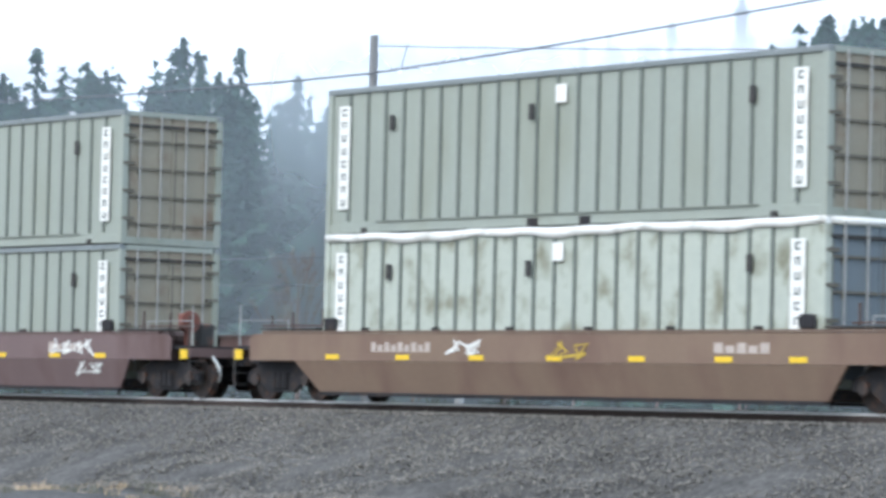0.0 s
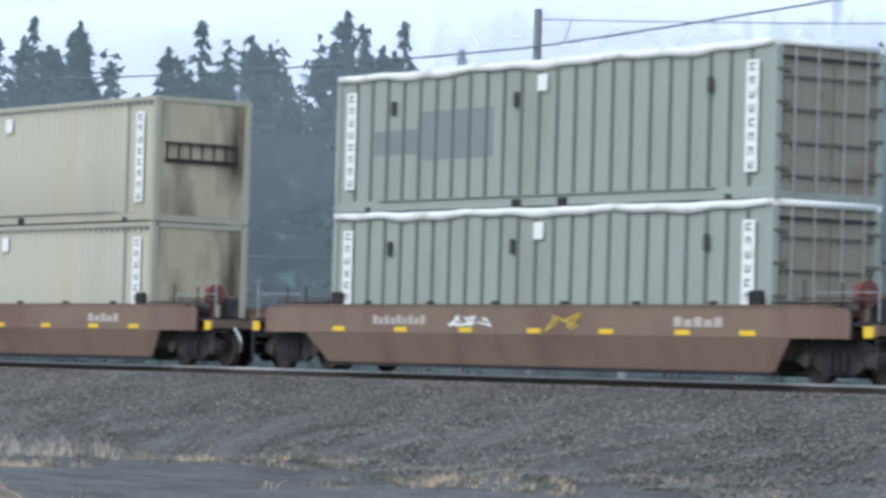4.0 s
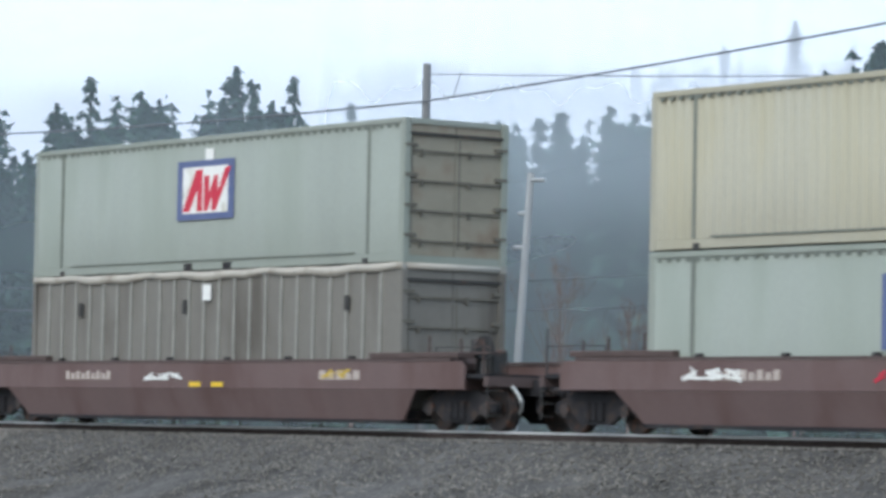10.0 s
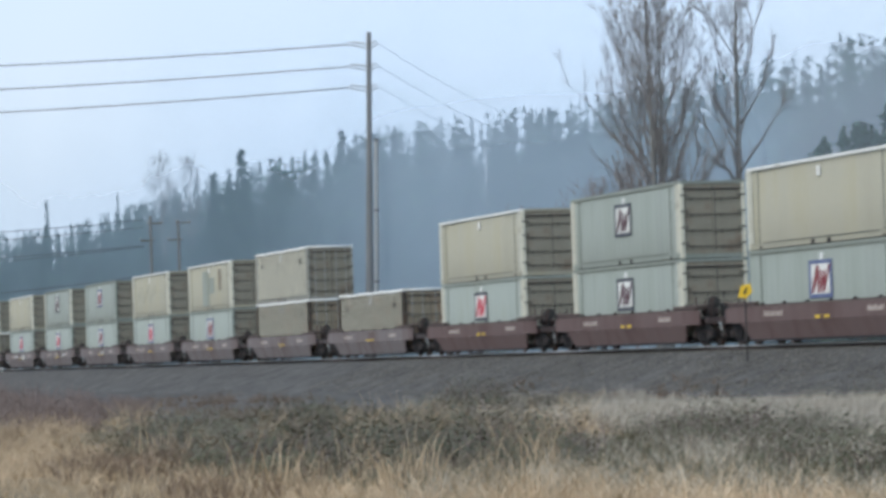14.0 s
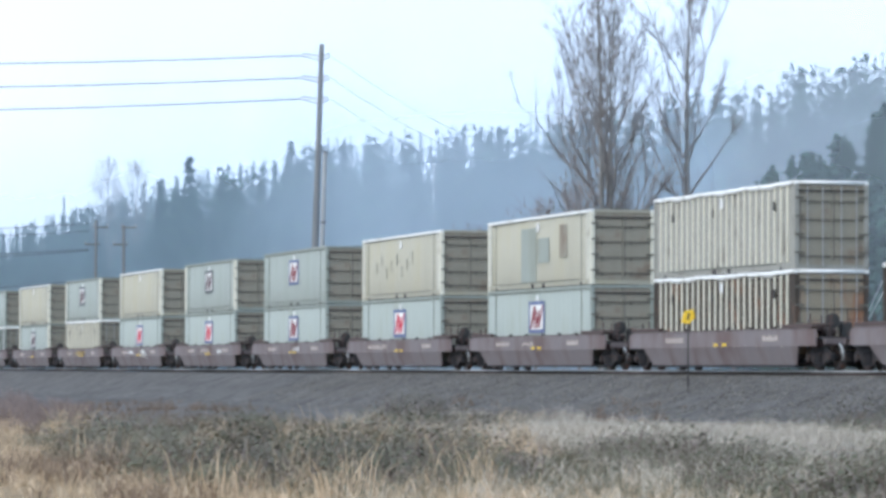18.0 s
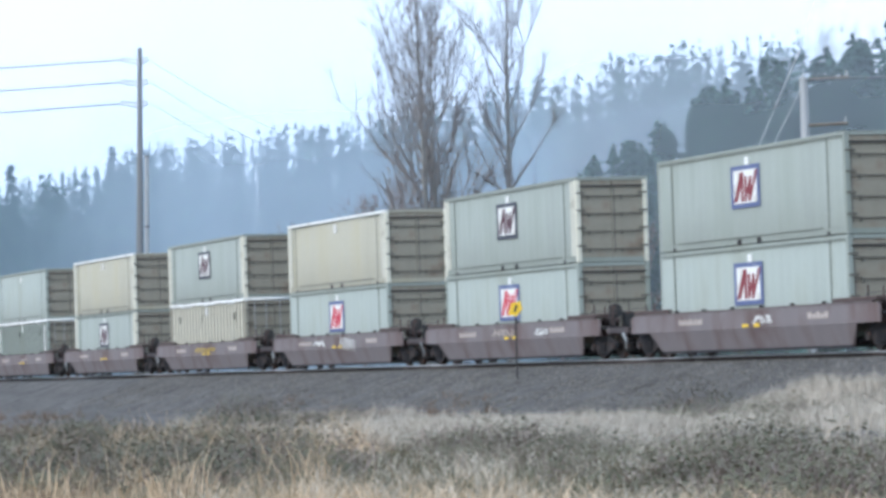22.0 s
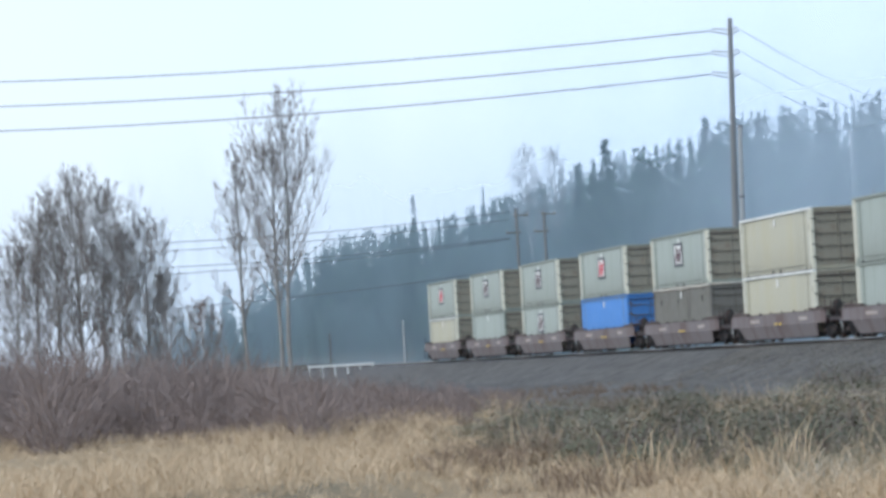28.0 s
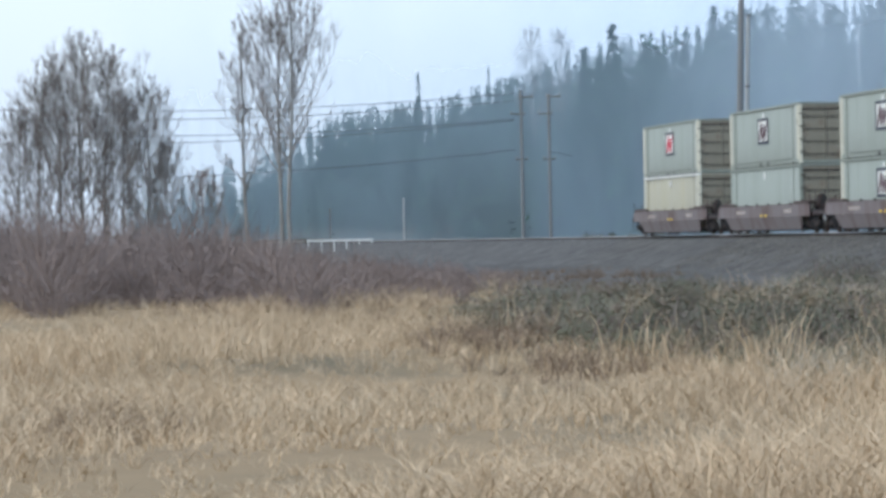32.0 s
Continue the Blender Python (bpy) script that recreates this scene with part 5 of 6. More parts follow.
mast.matrix_basis = mast.matrix_basis @ pose(0, 0, 0, -1.7, 0, 0)
for i, (zz, el) in enumerate(((20.17, 4.79), (18.74, 4.39), (17.38, 3.98))):
    e = at_bearing(-97, 330)
    wire([(PT[0] - 0.3, PT[1] - 1.36, zz), (*e, 330 * math.tan(radians(el)) + 2.4)], 2.2, 0.04, "long transmission wire across the grey sky")
    e = at_bearing(-72.5, 420)
    wire([(PT[0] + 0.1, PT[1] + 0.57, zz), (*e, 24.5 - 2.0 * i)], 2.6, 0.018, "long transmission wire across the grey sky")
TW = []
for az in (-80.34, -79.91):
    x, y = at_bearing(az, 300)
    TW.append((x, y))
    pole("utility_pole", x, y, 12.1 if az < -80 else 11.7, 0.15, 0.12, M_TALLPOLE, "paired slim weathered pole beside the track", arms=((11.5, 0.6, 0.4, 90), (10.1, 0.6, -0.3, 90), (6.4, 0.5, 0.0, 90)))
for zz, el in ((11.8, 3.25), (11.2, 3.05), (9.7, 2.75), (9.6, 2.45), (7.2, 1.6)):
    wire([(TW[0][0], TW[0][1] - 0.6, zz), (*at_bearing(-92, 280), 280 * math.tan(radians(el)) * 0.72)], 1.2, 0.03)
wire([(TW[1][0], TW[1][1], 7.0), (*at_bearing(-74, 330), 6.5)], 1.6, 0.025)
x, y = at_bearing(-75.08, 400)
pole("far_pole", x, y, 22.5, 0.16, 0.12, M_STEELPOLE, "distant pale pole standing in the wood")
# yellow track-side sign in front of the train
x, y = at_bearing(-71.12, 124)
zg = float(ground_z(x, y))
sign = tagged(new("track_sign"), "yellow track-side sign plate on a thin post", "sign")
bm = bmesh.new()
rod(bm, (0, 0, 0), (0, 0, 1.95 - zg), 0.03, sides=8)
part("post", bm, M_DARK, sign)
bm = bmesh.new()
prism(bm, [(-0.24, 1.62 - zg), (0.05, 1.56 - zg), (0.26, 1.78 - zg), (0.2, 2.06 - zg), (-0.12, 2.0 - zg)], -0.06, -0.035)
plate = part("plate", bm, M_YELLOW, sign)
bm = bmesh.new()
prism(bm, [(-0.05, 1.72 - zg), (0.04, 1.70 - zg), (0.1, 1.92 - zg), (0.03, 1.94 - zg)], -0.066, -0.061)
part("mark", bm, M_DARK, plate)
sign.matrix_basis = pose(x, y, zg, 0, 0, 55)
# far end: white barrier, post, hut
x, y = at_bearing(-83.2, 330)
fence = tagged(new("white_barrier"), "low white barrier beside the far road crossing", "barrier")
for i in range(6):
    boxes("barrier_post", [(-0.05, 0.05, -2.9 + i * 1.15, -2.8 + i * 1.15, -0.9, 0.15)], M_WHITE, fence)
boxes("barrier_rail", [(0.06, 0.12, -3.0, 3.0, -0.02, 0.18)], M_WHITE, fence)
fence.matrix_basis = pose(x, y, 0, 0, 0, 0)
x, y = at_bearing(-82.2, 325)
pole("signal_post", x, y, 3.75, 0.09, 0.07, M_STEELPOLE, "thin grey signal post near the crossing")
x, y = at_bearing(-83.35, 332)
pole("signal_post", x, y, 3.0, 0.06, 0.05, M_WOOD, "thin weathered post near the crossing")
x, y = at_bearing(-79.45, 335)
hut = tagged(new("equipment_hut"), "small pale equipment hut beyond the track", "hut")
zg = float(ground_z(x, y))
boxes("hut_wall", [(-1.4, 1.4, -2.1, 2.1, 0, 1.7)], M_CREAM, hut, bevel=0.02)
bm = bmesh.new()
prism(bm, [(-1.6, 1.702), (0, 2.3), (1.6, 1.702)], -2.25, 2.25)
part("hut_roof", bm, M_GREYRAIL, hut)
boxes("hut_door", [(1.402, 1.44, -0.5, 0.5, 0.02, 1.6)], M_DARK, hut)
hut.matrix_basis = pose(x, y, zg, 0, 0, 8)

# ---- bare trees ----
def bare_tree(name, x, y, height, seed, label, wide=0.2, low=0.25, limbs=26, bark=None, twigs=5, stems=1):
    """A leafless tree: tapered stems, limbs that bend upwards to an oval crown, and many fine twigs."""
    g = rng_of(seed)
    TV, TT, CV, CT = [], [], [], []

    def tube(V, T, pts, r0, r1, sides):
        b0, n = len(V), len(pts) - 1
        for i, p in enumerate(pts):
            d = (pts[min(i + 1, n)] - pts[max(i - 1, 0)]).normalized()
            u = d.orthogonal().normalized()
            w = d.cross(u)
            r = r0 + (r1 - r0) * i / n
            V.extend(tuple(p + (u * math.cos(k * math.tau / sides) + w * math.sin(k * math.tau / sides)) * r) for k in range(sides))
        for i in range(n):
            for k in range(sides):
                a, b = b0 + i * sides + k, b0 + i * sides + (k + 1) % sides
                T.append((a, b, b + sides))
                T.append((a, b + sides, a + sides))

    def twig(p, d, length, r):
        """A bent sliver of wood."""
        u = d.cross(Vector(g.normal(0, 1, 3))).normalized() * r
        m = p + d * length * 0.5
        e = p + d * length + Vector((0, 0, 0.12 * length)) + Vector(g.normal(0, 0.05 * length, 3))
        b = len(CV)
        CV.extend((tuple(p - u), tuple(p + u), tuple(m + u * 0.7), tuple(m - u * 0.7), tuple(e)))
        CT.extend(((b, b + 1, b + 2), (b, b + 2, b + 3), (b + 3, b + 2, b + 4)))

    def along(pts, f):
        i = min(int(f * (len(pts) - 1)), len(pts) - 2)
        return pts[i].lerp(pts[i + 1], f * (len(pts) - 1) - i), (pts[i + 1] - pts[i]).normalized()

    def branch(p, d, length, r, depth):
        pts, q = [p.copy()], p.copy()
        for i in range(4):
            d = (d + Vector(g.normal(0, 0.11, 3)) + Vector((0, 0, 0.20))).normalized()
            q = q + d * length / 4
            pts.append(q.copy())
        tube(CV, CT, pts, r, r * 0.35, 4 if depth == 0 else 3)
        for k in range(7 if depth == 0 else twigs):
            f = g.uniform(0.15, 1.0)
            o, way = along(pts, f)
            side = way.orthogonal().normalized()
            side.rotate(Matrix.Rotation(g.rand() * math.tau, 3, way))
            nd = (way * 0.8 + side * g.uniform(0.4, 0.8) + Vector((0, 0, 0.15))).normalized()
            if depth == 0:
                branch(o, nd, length * g.uniform(0.28, 0.5) * (1.15 - 0.5 * f), max(r * 0.42, 0.009), 1)
            else:
                twig(o, nd, length * g.uniform(0.3, 0.7), 0.009)
                twig(o, (way + side * -g.uniform(0.3, 0.8)).normalized(), length * g.uniform(0.25, 0.55), 0.008)

    for stem in range(stems):
        tall = height * (1 if stem == 0 else g.uniform(0.78, 0.95))
        off = Vector((g.normal(0, 0.05), g.normal(0, 0.05), 0)) * height * (stem > 0)
        pts, p, d = [off], off.copy(), Vector((0, 0, 1)) + off * (0.4 / height)
        for i in range(9):
            d = (d + Vector(g.normal(0, 0.03, 3)) + Vector((0, 0, 0.18))).normalized()
            p = p + d * tall * 0.92 / 9
            pts.append(p.copy())
        r0 = height * 0.0085
        tube(TV, TT, pts, r0, 0.02, 7)
        count = max(8, int(limbs / stems ** 0.5))
        for k in range(count):
            f = low + (0.98 - low) * ((k + g.rand()) / count) ** 0.9
            o, way = along(pts, f)
            a = k * 2.4 + g.uniform(-0.5, 0.5)
            v = (f - low) / (1 - low)
            reach = wide * height * (math.sin(math.pi * min(1, 0.16 + 0.84 * v) ** 0.8) * 0.9 + 0.12) * g.uniform(0.75, 1.15)
            tilt = g.uniform(0.55, 0.95) * (1 - 0.35 * v)
            branch(o, Vector((math.cos(a) * tilt, math.sin(a) * tilt, 1 - 0.3 * (1 - v))).normalized(), reach * 1.5 + 0.02 * height, max(0.013, r0 * (1.05 - f) * 0.5), 0)
    CV, TV = np.array(CV), np.array(TV)
    f = height / max(CV[:, 2].max(), TV[:, 2].max())
    t = tagged(new(name), label, "tree", group="bare trees")
    part("trunk", mesh_of("trunk", TV * f, TT, bark or M_BARK), None, t)
    part("branchwork", mesh_of("branchwork", CV * f, CT, bark or M_BRANCH), None, t)
    t.matrix_basis = pose(x, y, float(ground_z(x, y)) - 0.1)
    return t


M_BRANCH = material("grey_brown_branches", srgb(136, 132, 129), 0.95, scale=2, vary=0.25)


def bare_at(az, r, top_el, seed, label, **kw):
    x, y = at_bearing(az, r)
    zg = float(ground_z(x, y)) - 0.1
    return bare_tree("bare_tree", x, y, r * math.tan(radians(top_el)) - zg, seed, label, **kw)


bare_at(-72.35, 163, 6.9, 3, "tall leafless broad-crowned tree with several stems", wide=0.17, stems=3, limbs=46, low=0.2)
bare_at(-71.2, 166, 6.9, 7, "slender leafless tree with a straight stem", wide=0.12, low=0.34, limbs=30)
bare_at(-83.95, 150, 4.6, 12, "tall leafless tree with an oval crown rising from brown brush", wide=0.17, low=0.36, limbs=40, stems=2)
bare_at(-84.62, 146, 3.6, 15, "slim leafless tree rising from brown brush", wide=0.12, low=0.3, limbs=24)
for i, (az, el) in enumerate(((-87.15, 3.45), (-87.5, 3.2), (-86.85, 3.3), (-86.2, 2.85), (-87.85, 2.9), (-86.55, 2.5), (-88.2, 2.3), (-85.9, 1.8))):
    bare_at(az, 185, el, 20 + i, "leafless tree in a clump beyond the brush", wide=0.24, low=0.12, limbs=38, twigs=7)
for i, az in enumerate((-80.05, -79.8)):
    bare_at(az, 342, 3.35 - 0.05 * i, 31 + i, "small leafless tree top above the wood", wide=0.10, low=0.5, limbs=26, twigs=4)
for i, (az, el) in enumerate(((-73.5, 3.0), (-70.4, 3.1), (-74.6, 2.4), (-69.3, 2.6), (-72.8, 3.2), (-71.7, 2.9), (-75.3, 2.0), (-85.3, 1.3))):
    bare_at(az, 190, el, 40 + i, "low leafless tree at the wood's edge", wide=0.3, low=0.08, limbs=26, bark=M_TWIG)
for i, (az, el) in enumerate(((-53.4, 2.4), (-52.0, 2.9), (-50.9, 2.2), (-55.2, 2.5), (-49.6, 2.7), (-48.3, 2.3))):
    bare_at(az, 190, el, 60 + i, "low leafless tree at the wood's edge", wide=0.28, low=0.08, limbs=22, bark=M_TWIG, twigs=3)


# ---- field grass, weeds, brambles, brush, ballast ----
def blades(places, n, hmin, hmax, width, lean, g):
    """Tufts of narrow bent blades; places are x, y, z, size."""
    P = np.repeat(np.asarray(places, float), n, axis=0)
    k = len(P)
    a = g.uniform(0, math.tau, k)
    off = g.normal(0, 0.10, (k, 2)) * P[:, 3:4]
    h = g.uniform(hmin, hmax, k) * P[:, 3]
    w = width * g.uniform(0.6, 1.4, k)
    ln = g.uniform(0.1, 1.0, k) * lean * h
    b = P[:, :3].copy()
    b[:, :2] += off
    c, s = np.cos(a), np.sin(a)
    face = g.uniform(0, math.tau, k)
    u = np.stack([np.cos(face) * w, np.sin(face) * w, np.zeros(k)], 1)
    mid = b + np.stack([c * ln * 0.35, s * ln * 0.35, h * 0.62], 1)
    tip = b + np.stack([c * ln, s * ln, h], 1)
    V = np.stack([b - u, b + u, mid + u * 0.8, mid - u * 0.8, tip], 1).reshape(-1, 3)
    i = np.arange(k) * 5
    T = np.concatenate([np.stack([i, i + 1, i + 2], 1), np.stack([i, i + 2, i + 3], 1), np.stack([i + 3, i + 2, i + 4], 1)])
    return V, T


def thicket_front(az):
    return ramp_of(az, [(-82, 95), (-80.5, 64), (-79, 54), (-77, 50), (-75, 45), (-70, 39), (-60, 36)])


def build_plants():
    g = rng_of(9)
    # golden field
    n = 46000
    az = g.uniform(-93, -61, n)
    r = 19 + 125 * g.rand(n) ** 1.25
    x, y = r * np.sin(np.radians(az)), r * np.cos(np.radians(az))
    patch = np.sin(x * 0.35 + 2 * np.sin(y * 0.3)) + np.sin(y * 0.55 + x * 0.12)
    keep = (y < 36) & ((x > -84) | (y < 19 + 2 * np.sin(x * 0.3))) & ((az < -62) | (r < 45)) & ((r < 112 + 5 * np.sin(az * 4)) | (az < -83.2)) & ((r < thicket_front(az) + g.uniform(-4, 5, n)) | (az < -81.5) | (g.rand(n) < np.where(r < thicket_front(az) + 18, 0.10, 0.03))) & ((r < thicket_front(az) - 3) | (az < -80.5) | (g.rand(n) < 0.45)) & (g.rand(n) < 0.72 + 0.2 * patch)
    x, y, r = x[keep], y[keep], r[keep]
    size = g.uniform(0.5, 1.1, len(x)) * (1 + 0.38 * patch[keep])
    pl = np.stack([x, y, ground_z(x, y) - 0.03, np.maximum(size, 0.35)], 1)
    V, T = blades(pl, 10, 0.10, 0.46, 0.0046, 1.9, g)
    stuff("field_grass", V, T, M_GOLD, "dry golden winter grass in uneven tufts", "grass")
    # pale weeds on the foot of the bank
    n = 52000
    x = g.uniform(-130, -60, n)
    y = g.uniform(22, 39.2, n)
    d = np.sin(x * 0.25) + np.sin(x * 0.11 + y * 0.8)
    keep = (np.degrees(np.arctan2(x, y)) > -75.8 + np.sin(y)) & (g.rand(n) < 0.55 + 0.3 * d) & (y < 36.5 + 2.2 * np.sin(x * 0.13) + 1.2 * np.sin(x * 0.41)) & ((x < -72) | (g.rand(n) < 0.12)) & ((x > -92 + 5 * np.sin(y * 0.6)) | (g.rand(n) < 0.06))
    x, y = x[keep], y[keep]
    pl = np.stack([x, y, ground_z(x, y) - 0.03, g.uniform(0.5, 1.15, len(x))], 1)
    V, T = blades(pl, 14, 0.14, 0.52, 0.008, 1.0, g)
    stuff("bank_weeds", V, T, M_PALE, "pale grey dry weeds on the railway bank", "weeds")
    # brown brush at the far edge of the field: leafless shrubs of many crooked twigs
    n = 4200
    az = g.uniform(-94, -80.4, n)
    r = 84 + 70 * g.rand(n) ** 1.3
    x, y = r * np.sin(np.radians(az)), r * np.cos(np.radians(az))
    edge = 92 + 4 * np.sin(az * 3.1) + 8 * (az > -82.2) + 4 * np.sin(az * 1.3) - 5 * np.exp(-((az + 84.3) / 0.6) ** 2)
    keep = (r > edge) & (y < 38.5)
    x, y, az, r = x[keep], y[keep], az[keep], r[keep]
    tall = ramp_of(az, [(-94, 2.6), (-88, 2.5), (-86, 2.3), (-84.4, 1.8), (-83.6, 1.2), (-82.6, 1.0), (-81.5, 0.75), (-80.4, 0.5)])
    tall = tall * g.uniform(0.45, 1.15, len(x)) * (1 + 0.22 * np.sin(az * 9) + 0.15 * np.sin(az * 23)) * (0.55 + 0.45 * step(0, 9, r - edge[keep]))
    k = 34
    P, H = np.repeat(np.stack([x, y, ground_z(x, y) - 0.08], 1), k, axis=0), np.repeat(tall, k)
    m = len(P)
    up = g.uniform(0.0, 0.75, m) * H
    a = g.uniform(0, math.tau, m)
    spread_ = g.uniform(0.0, 0.55, m) * (0.35 * H + 0.5 * up)
    b = P + np.stack([np.cos(a) * spread_, np.sin(a) * spread_, up], 1)
    d = np.stack([np.cos(a), np.sin(a), g.uniform(0.3, 2.2, m)], 1) + g.normal(0, 0.55, (m, 3))
    d /= np.linalg.norm(d, axis=1)[:, None]
    ln = (g.uniform(0.25, 0.6, m) * H)[:, None]
    u = np.cross(d, g.normal(0, 1, (m, 3)))
    u *= (0.011 * g.uniform(0.5, 1.3, m) / np.linalg.norm(u, axis=1))[:, None]
    mid = b + d * ln * 0.5
    tip = b + d * ln + np.stack([np.zeros(m), np.zeros(m), 0.1 * ln[:, 0]], 1) + g.normal(0, 0.08, (m, 3)) * ln
    V = np.stack([b - u, b + u, mid + u * 0.8, mid - u * 0.8, tip], 1).reshape(-1, 3)
    i = np.arange(m) * 5
    T = np.concatenate([np.stack([i, i + 1, i + 2], 1), np.stack([i, i + 2, i + 3], 1), np.stack([i + 3, i + 2, i + 4], 1)])
    stuff("brown_brush", V, T, M_TWIG, "dense leafless brown brush along the field edge", "brush")
    # brambles: mounds of small leaves and arching stems
    kinds = []
    for s in range(4):
        h = rng_of(70 + s)
        k = 4200
        q = h.normal(0, 1, (k, 3))
        q /= np.linalg.norm(q, axis=1)[:, None]
        q[:, 2] = np.abs(q[:, 2])
        lump = 1 + 0.22 * np.sin(q[:, 0] * 5 + s) + 0.2 * np.sin(q[:, 1] * 6 + 2 * s) + 0.12 * np.sin(q[:, 2] * 9)
        c = q * (h.uniform(0.62, 1.08, k) * lump)[:, None] * (1.25, 1.25, 0.85)
        # leaves lie along the mound, a little tilted
        out = q + h.normal(0, 0.35, (k, 3))
        a = np.cross(out, h.normal(0, 1, (k, 3)))
        a /= np.linalg.norm(a, axis=1)[:, None]
        b = np.cross(a, out)
        b /= np.linalg.norm(b, axis=1)[:, None]
        sz = h.uniform(0.014, 0.034, k)[:, None]
        V = np.stack([c - a * sz, c + b * sz * 0.9, c + a * sz * 1.3 - b * sz * 0.3], 1).reshape(-1, 3)
        leaves = mesh_of("foliage", V, np.arange(k * 3).reshape(-1, 3), M_BRAMBLE)
        bl = np.zeros((46, 4))
        bl[:, :2] = h.normal(0, 0.45, (46, 2))
        bl[:, 3] = h.uniform(0.8, 1.3, 46)
        SV, ST = blades(bl, 3, 0.6, 1.02, 0.006, 1.1, h)
        kinds.append((leaves, mesh_of("stem_tangle", SV, ST, M_TWIG)))
    made = 0
    while made < 150:
        az = g.uniform(-80.2, -65)
        r = float(thicket_front(az)) + 2 + (75 if az > -75.5 else 20 + 6 * (az + 81)) * g.rand() ** 1.2
        x, y = at_bearing(az, r)
        if y > 34 or x > -36 or (az > -75.5 and g.rand() < 0.78):
            continue
        if az > -75.5 and math.sin(x * 0.33) + math.sin(y * 0.7 + x * 0.11) < -0.35:
            continue
        s = g.uniform(0.4, 1.2)
        bush = tagged(new("bramble_bush"), "tangled green-brown bramble mound in dry grass", "bush", group="brambles below the bank")
        part("foliage", kinds[made % 4][0], None, bush)
        tagged(part("stem_tangle", kinds[made % 4][1], None, bush), kind="stuff")
        bush.matrix_basis = Matrix.Translation((x, y, float(ground_z(x, y)) - 0.1)) @ Matrix.Rotation(g.rand() * 6.28, 4, "Z") @ Matrix.Diagonal((s * 1.3, s * 1.3, s * (0.85 if az > -75.5 else 0.66), 1))
        made += 1
    # brown dead weeds and taller golden tufts round the brambles
    pl = []
    for az, r, da, dr, n in ((-80.95, 57, 0.6, 3.5, 110), (-87.3, 33, 0.5, 1.2, 50), (-76.5, 60, 1.5, 5, 90), (-79.3, 50, 0.9, 3, 50), (-83.5, 88, 1.5, 5, 120), (-79.0, 104, 0.35, 2.5, 110), (-77.2, 92, 0.3, 2, 60)):
        for _ in range(n):
            x, y = at_bearing(az + g.normal(0, da), r + g.normal(0, dr))
            pl.append((x, y, float(ground_z(x, y)) - 0.04, g.uniform(0.4, 1.0)))
    # rough low growth on the long gravel bank
    for _ in range(1500):
        x, y = g.uniform(-165, -84), g.uniform(18, 38.5)
        if math.sin(x * 0.31 + math.sin(y * 0.5)) + math.sin(y * 0.43 + x * 0.07) > 0.35 + 0.5 * g.rand():
            pl.append((x, y, float(ground_z(x, y)) - 0.04, g.uniform(0.3, 1.15)))
    V, T = blades(pl, 20, 0.15, 0.55, 0.006, 1.6, g)
    stuff("dead_weeds", V, T, M_DEADWEED, "patches of dark brown dead weeds in the field", "weeds")
    pl = []
    for _ in range(330):
        az = g.uniform(-81, -73.5)
        r = float(thicket_front(az)) + g.uniform(-3, 40)
        x, y = at_bearing(az, r)
        if y < 35.5 and math.sin(x * 0.5 + 1) + math.sin(x * 0.17 + y * 0.4) > 0.1:
            pl.append((x, y, float(ground_z(x, y)) - 0.04, g.uniform(0.6, 1.3)))
    V, T = blades(pl, 14, 0.4, 0.9, 0.006, 0.9, g)
    stuff("golden_tufts", V, T, M_GOLD, "tall golden grass tufts growing through brambles", "grass")
    # short weeds scattered over the gravel
    n = 2600
    x, y = g.uniform(-85, -26, n), g.uniform(27, 36.8, n)
    keep = np.sin(x * 0.7 + 1) + np.sin(y * 1.1 + x * 0.3) + 0.05 * (34 - y) > 0.4
    x, y = x[keep], y[keep]
    pl = np.stack([x, y, ground_z(x, y) - 0.02, g.uniform(0.3, 1.0, len(x))], 1)
    k = len(pl) // 2
    for what, mat, label in ((pl[:k], M_GOLD, "short dry grass tufts on the gravel"), (pl[k:], M_BRAMBLE, "short olive weeds on the gravel")):
        V, T = blades(what, 16, 0.05, 0.22, 0.006, 1.4, g)
        stuff("gravel_weeds", V, T, mat, label, "weeds")
    # rough weeds behind the track
    n = 1500
    x, y = -20 - 230 * g.rand(n), g.uniform(46.6, 50.5, n)
    pl = np.stack([x, y, ground_z(x, y) - 0.05, g.uniform(0.7, 1.3, n)], 1)
    V, T = blades(pl, 16, 0.15, 0.6, 0.014, 0.9, g)
    stuff("trackside_weeds", V, T, M_BRAMBLE, "rough olive-brown weeds beyond the track", "weeds")
    # low mixed weeds between field and brambles
    n = 3000
    az, r = g.uniform(-76.5, -64.5, n), g.uniform(37, 66, n)
    x, y = r * np.sin(np.radians(az)), r * np.cos(np.radians(az))
    x, y = x[y < 33], y[y < 33]
    pl = np.stack([x, y, ground_z(x, y) - 0.03, g.uniform(0.5, 1.2, len(x))], 1)
    k = len(pl) // 2
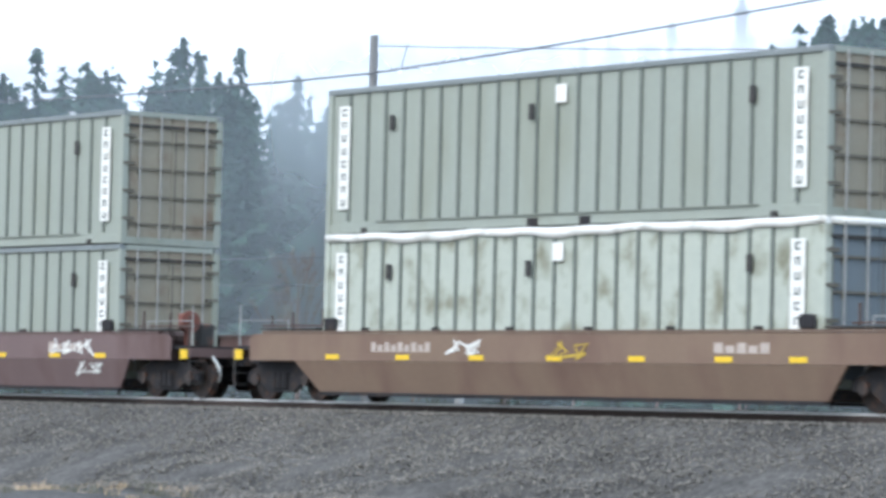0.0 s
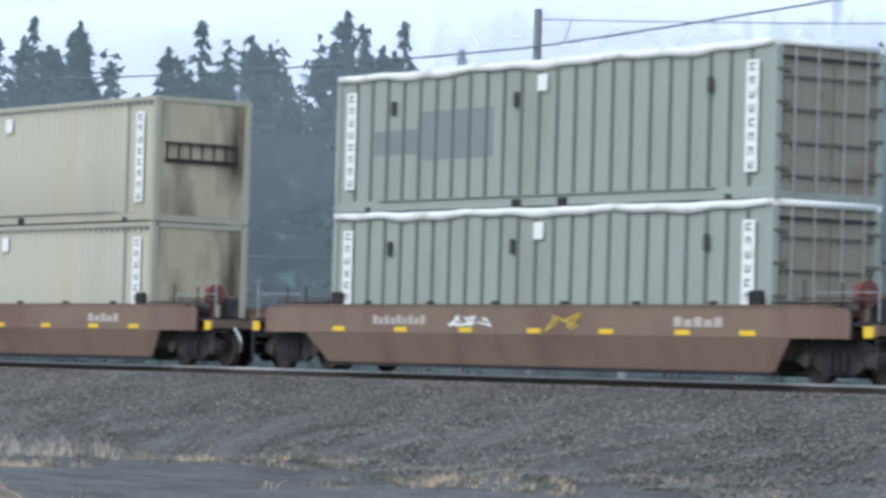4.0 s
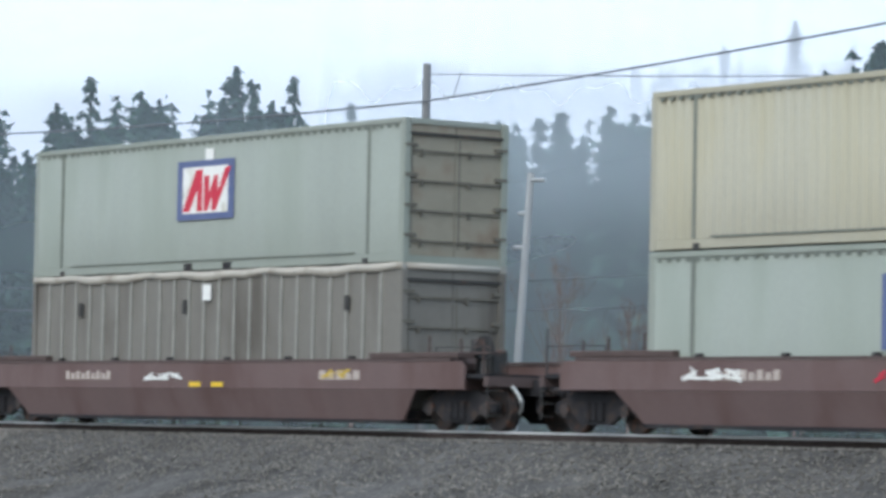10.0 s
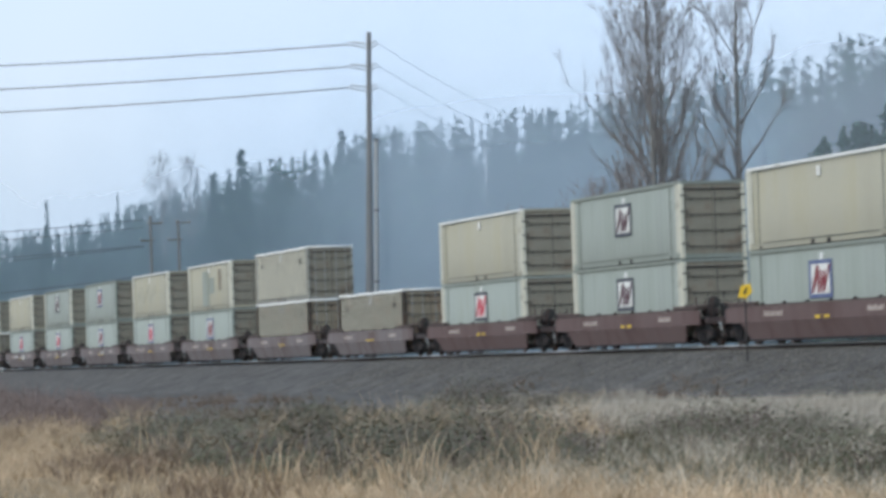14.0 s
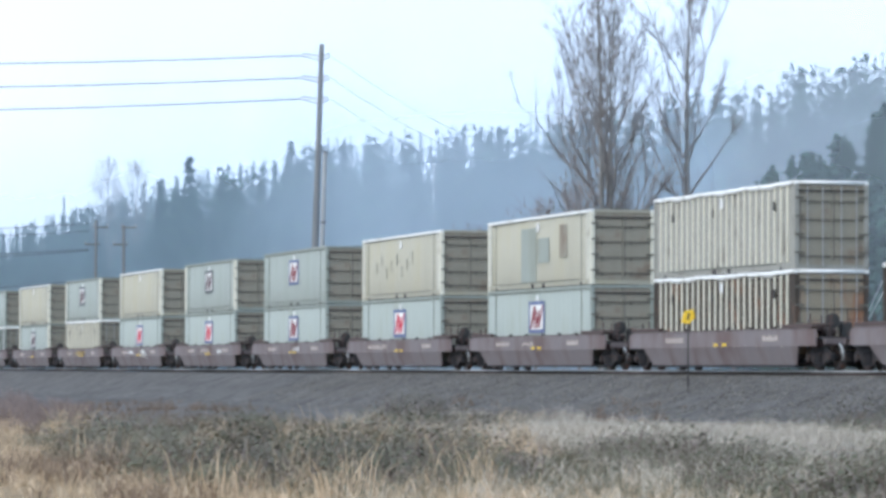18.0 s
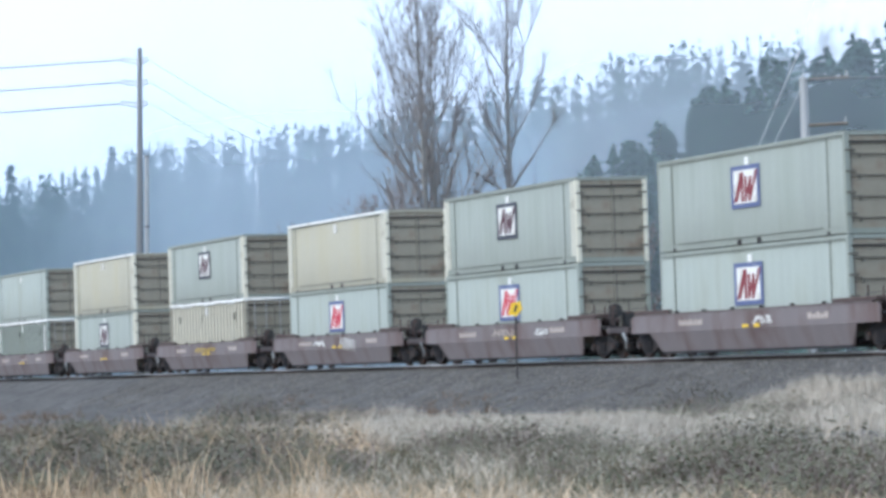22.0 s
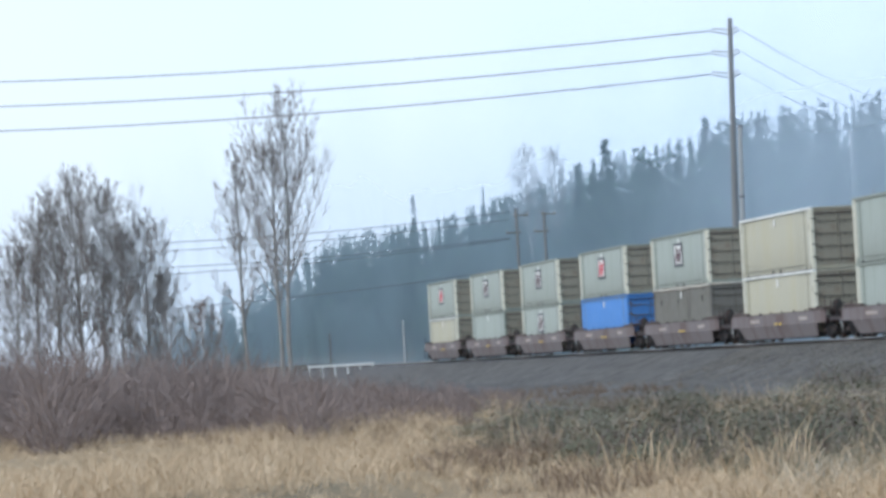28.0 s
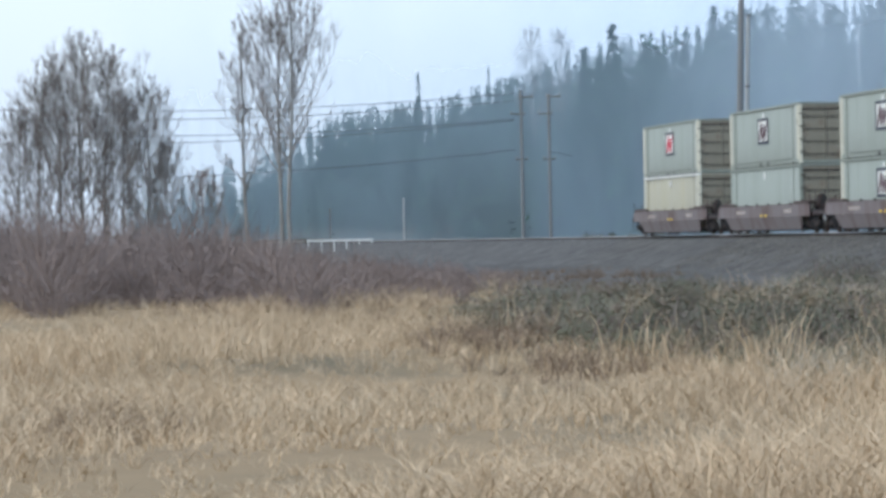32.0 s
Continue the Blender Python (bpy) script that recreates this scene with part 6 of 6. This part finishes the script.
    for what, mat, label in ((pl[:k], M_PALE, "low pale weeds at the field edge"), (pl[k:], M_BRAMBLE, "low olive weeds at the field edge")):
        V, T = blades(what, 18, 0.10, 0.42, 0.006, 1.3, g)
        stuff("low_weeds", V, T, mat, label, "weeds")
    # tall dry stalks near the camera
    pl = [(*at_bearing(g.uniform(-90, -78), g.uniform(18, 34)), -1.75, g.uniform(0.7, 1.2)) for _ in range(5)]
    V, T = blades(pl, 2, 0.7, 1.2, 0.004, 0.35, g)
    stuff("dry_stalks", V, T, M_GOLD, "tall thin dry stalks in the grass", "stalks")
    # ballast stones
    n = 105000
    x = -72 - 105 * g.rand(n) ** 1.4
    y = g.uniform(36.6, 42.9, n)
    k2 = 65000
    x[:k2], y[:k2] = -27 - 48 * g.rand(k2), g.uniform(33.5, 42.9, k2)
    keep = (np.arange(n) < k2) | (y > 37.4 + 0.5 * np.sin(x * 0.5) + 0.4 * np.sin(x * 1.3)) | (g.rand(n) < 0.2)
    x, y = x[keep], y[keep]
    k = len(x)
    s = g.uniform(0.016, 0.046, k)
    octa = np.array([(1, 0, 0), (-1, 0, 0), (0, 1, 0), (0, -1, 0), (0, 0, 1), (0, 0, -1)], float)
    V = octa[None] * g.uniform(0.6, 1.3, (k, 6, 1)) * s[:, None, None] + g.normal(0, 0.2, (k, 6, 3)) * s[:, None, None]
    an = g.uniform(0, math.tau, k)
    c, q = np.cos(an)[:, None], np.sin(an)[:, None]
    V = np.stack([V[..., 0] * c - V[..., 1] * q, V[..., 0] * q + V[..., 1] * c, V[..., 2] * 0.8], 2)
    V += np.stack([x, y, ground_z(x, y) + s * 0.3], 1)[:, None, :]
    F = np.array([(0, 2, 4), (2, 1, 4), (1, 3, 4), (3, 0, 4), (0, 3, 5)])
    T = (F[None] + (np.arange(k) * 6)[:, None, None]).reshape(-1, 3)
    stuff("ballast_stones", V.reshape(-1, 3), T, M_STONE, "loose grey crushed ballast stones on the bank", "gravel")


build_plants()


def motions():
    """The train rolls along the straight track, slowly gaining speed."""
    for thing, ahead, z in MOVING:
        walk(thing, [(t, pose(last_front(t) + ahead, TRACK_Y, z)) for t in (0, 2, 4, 8, 12, 16, 20, 24, 28, 30, 32)])


motions()
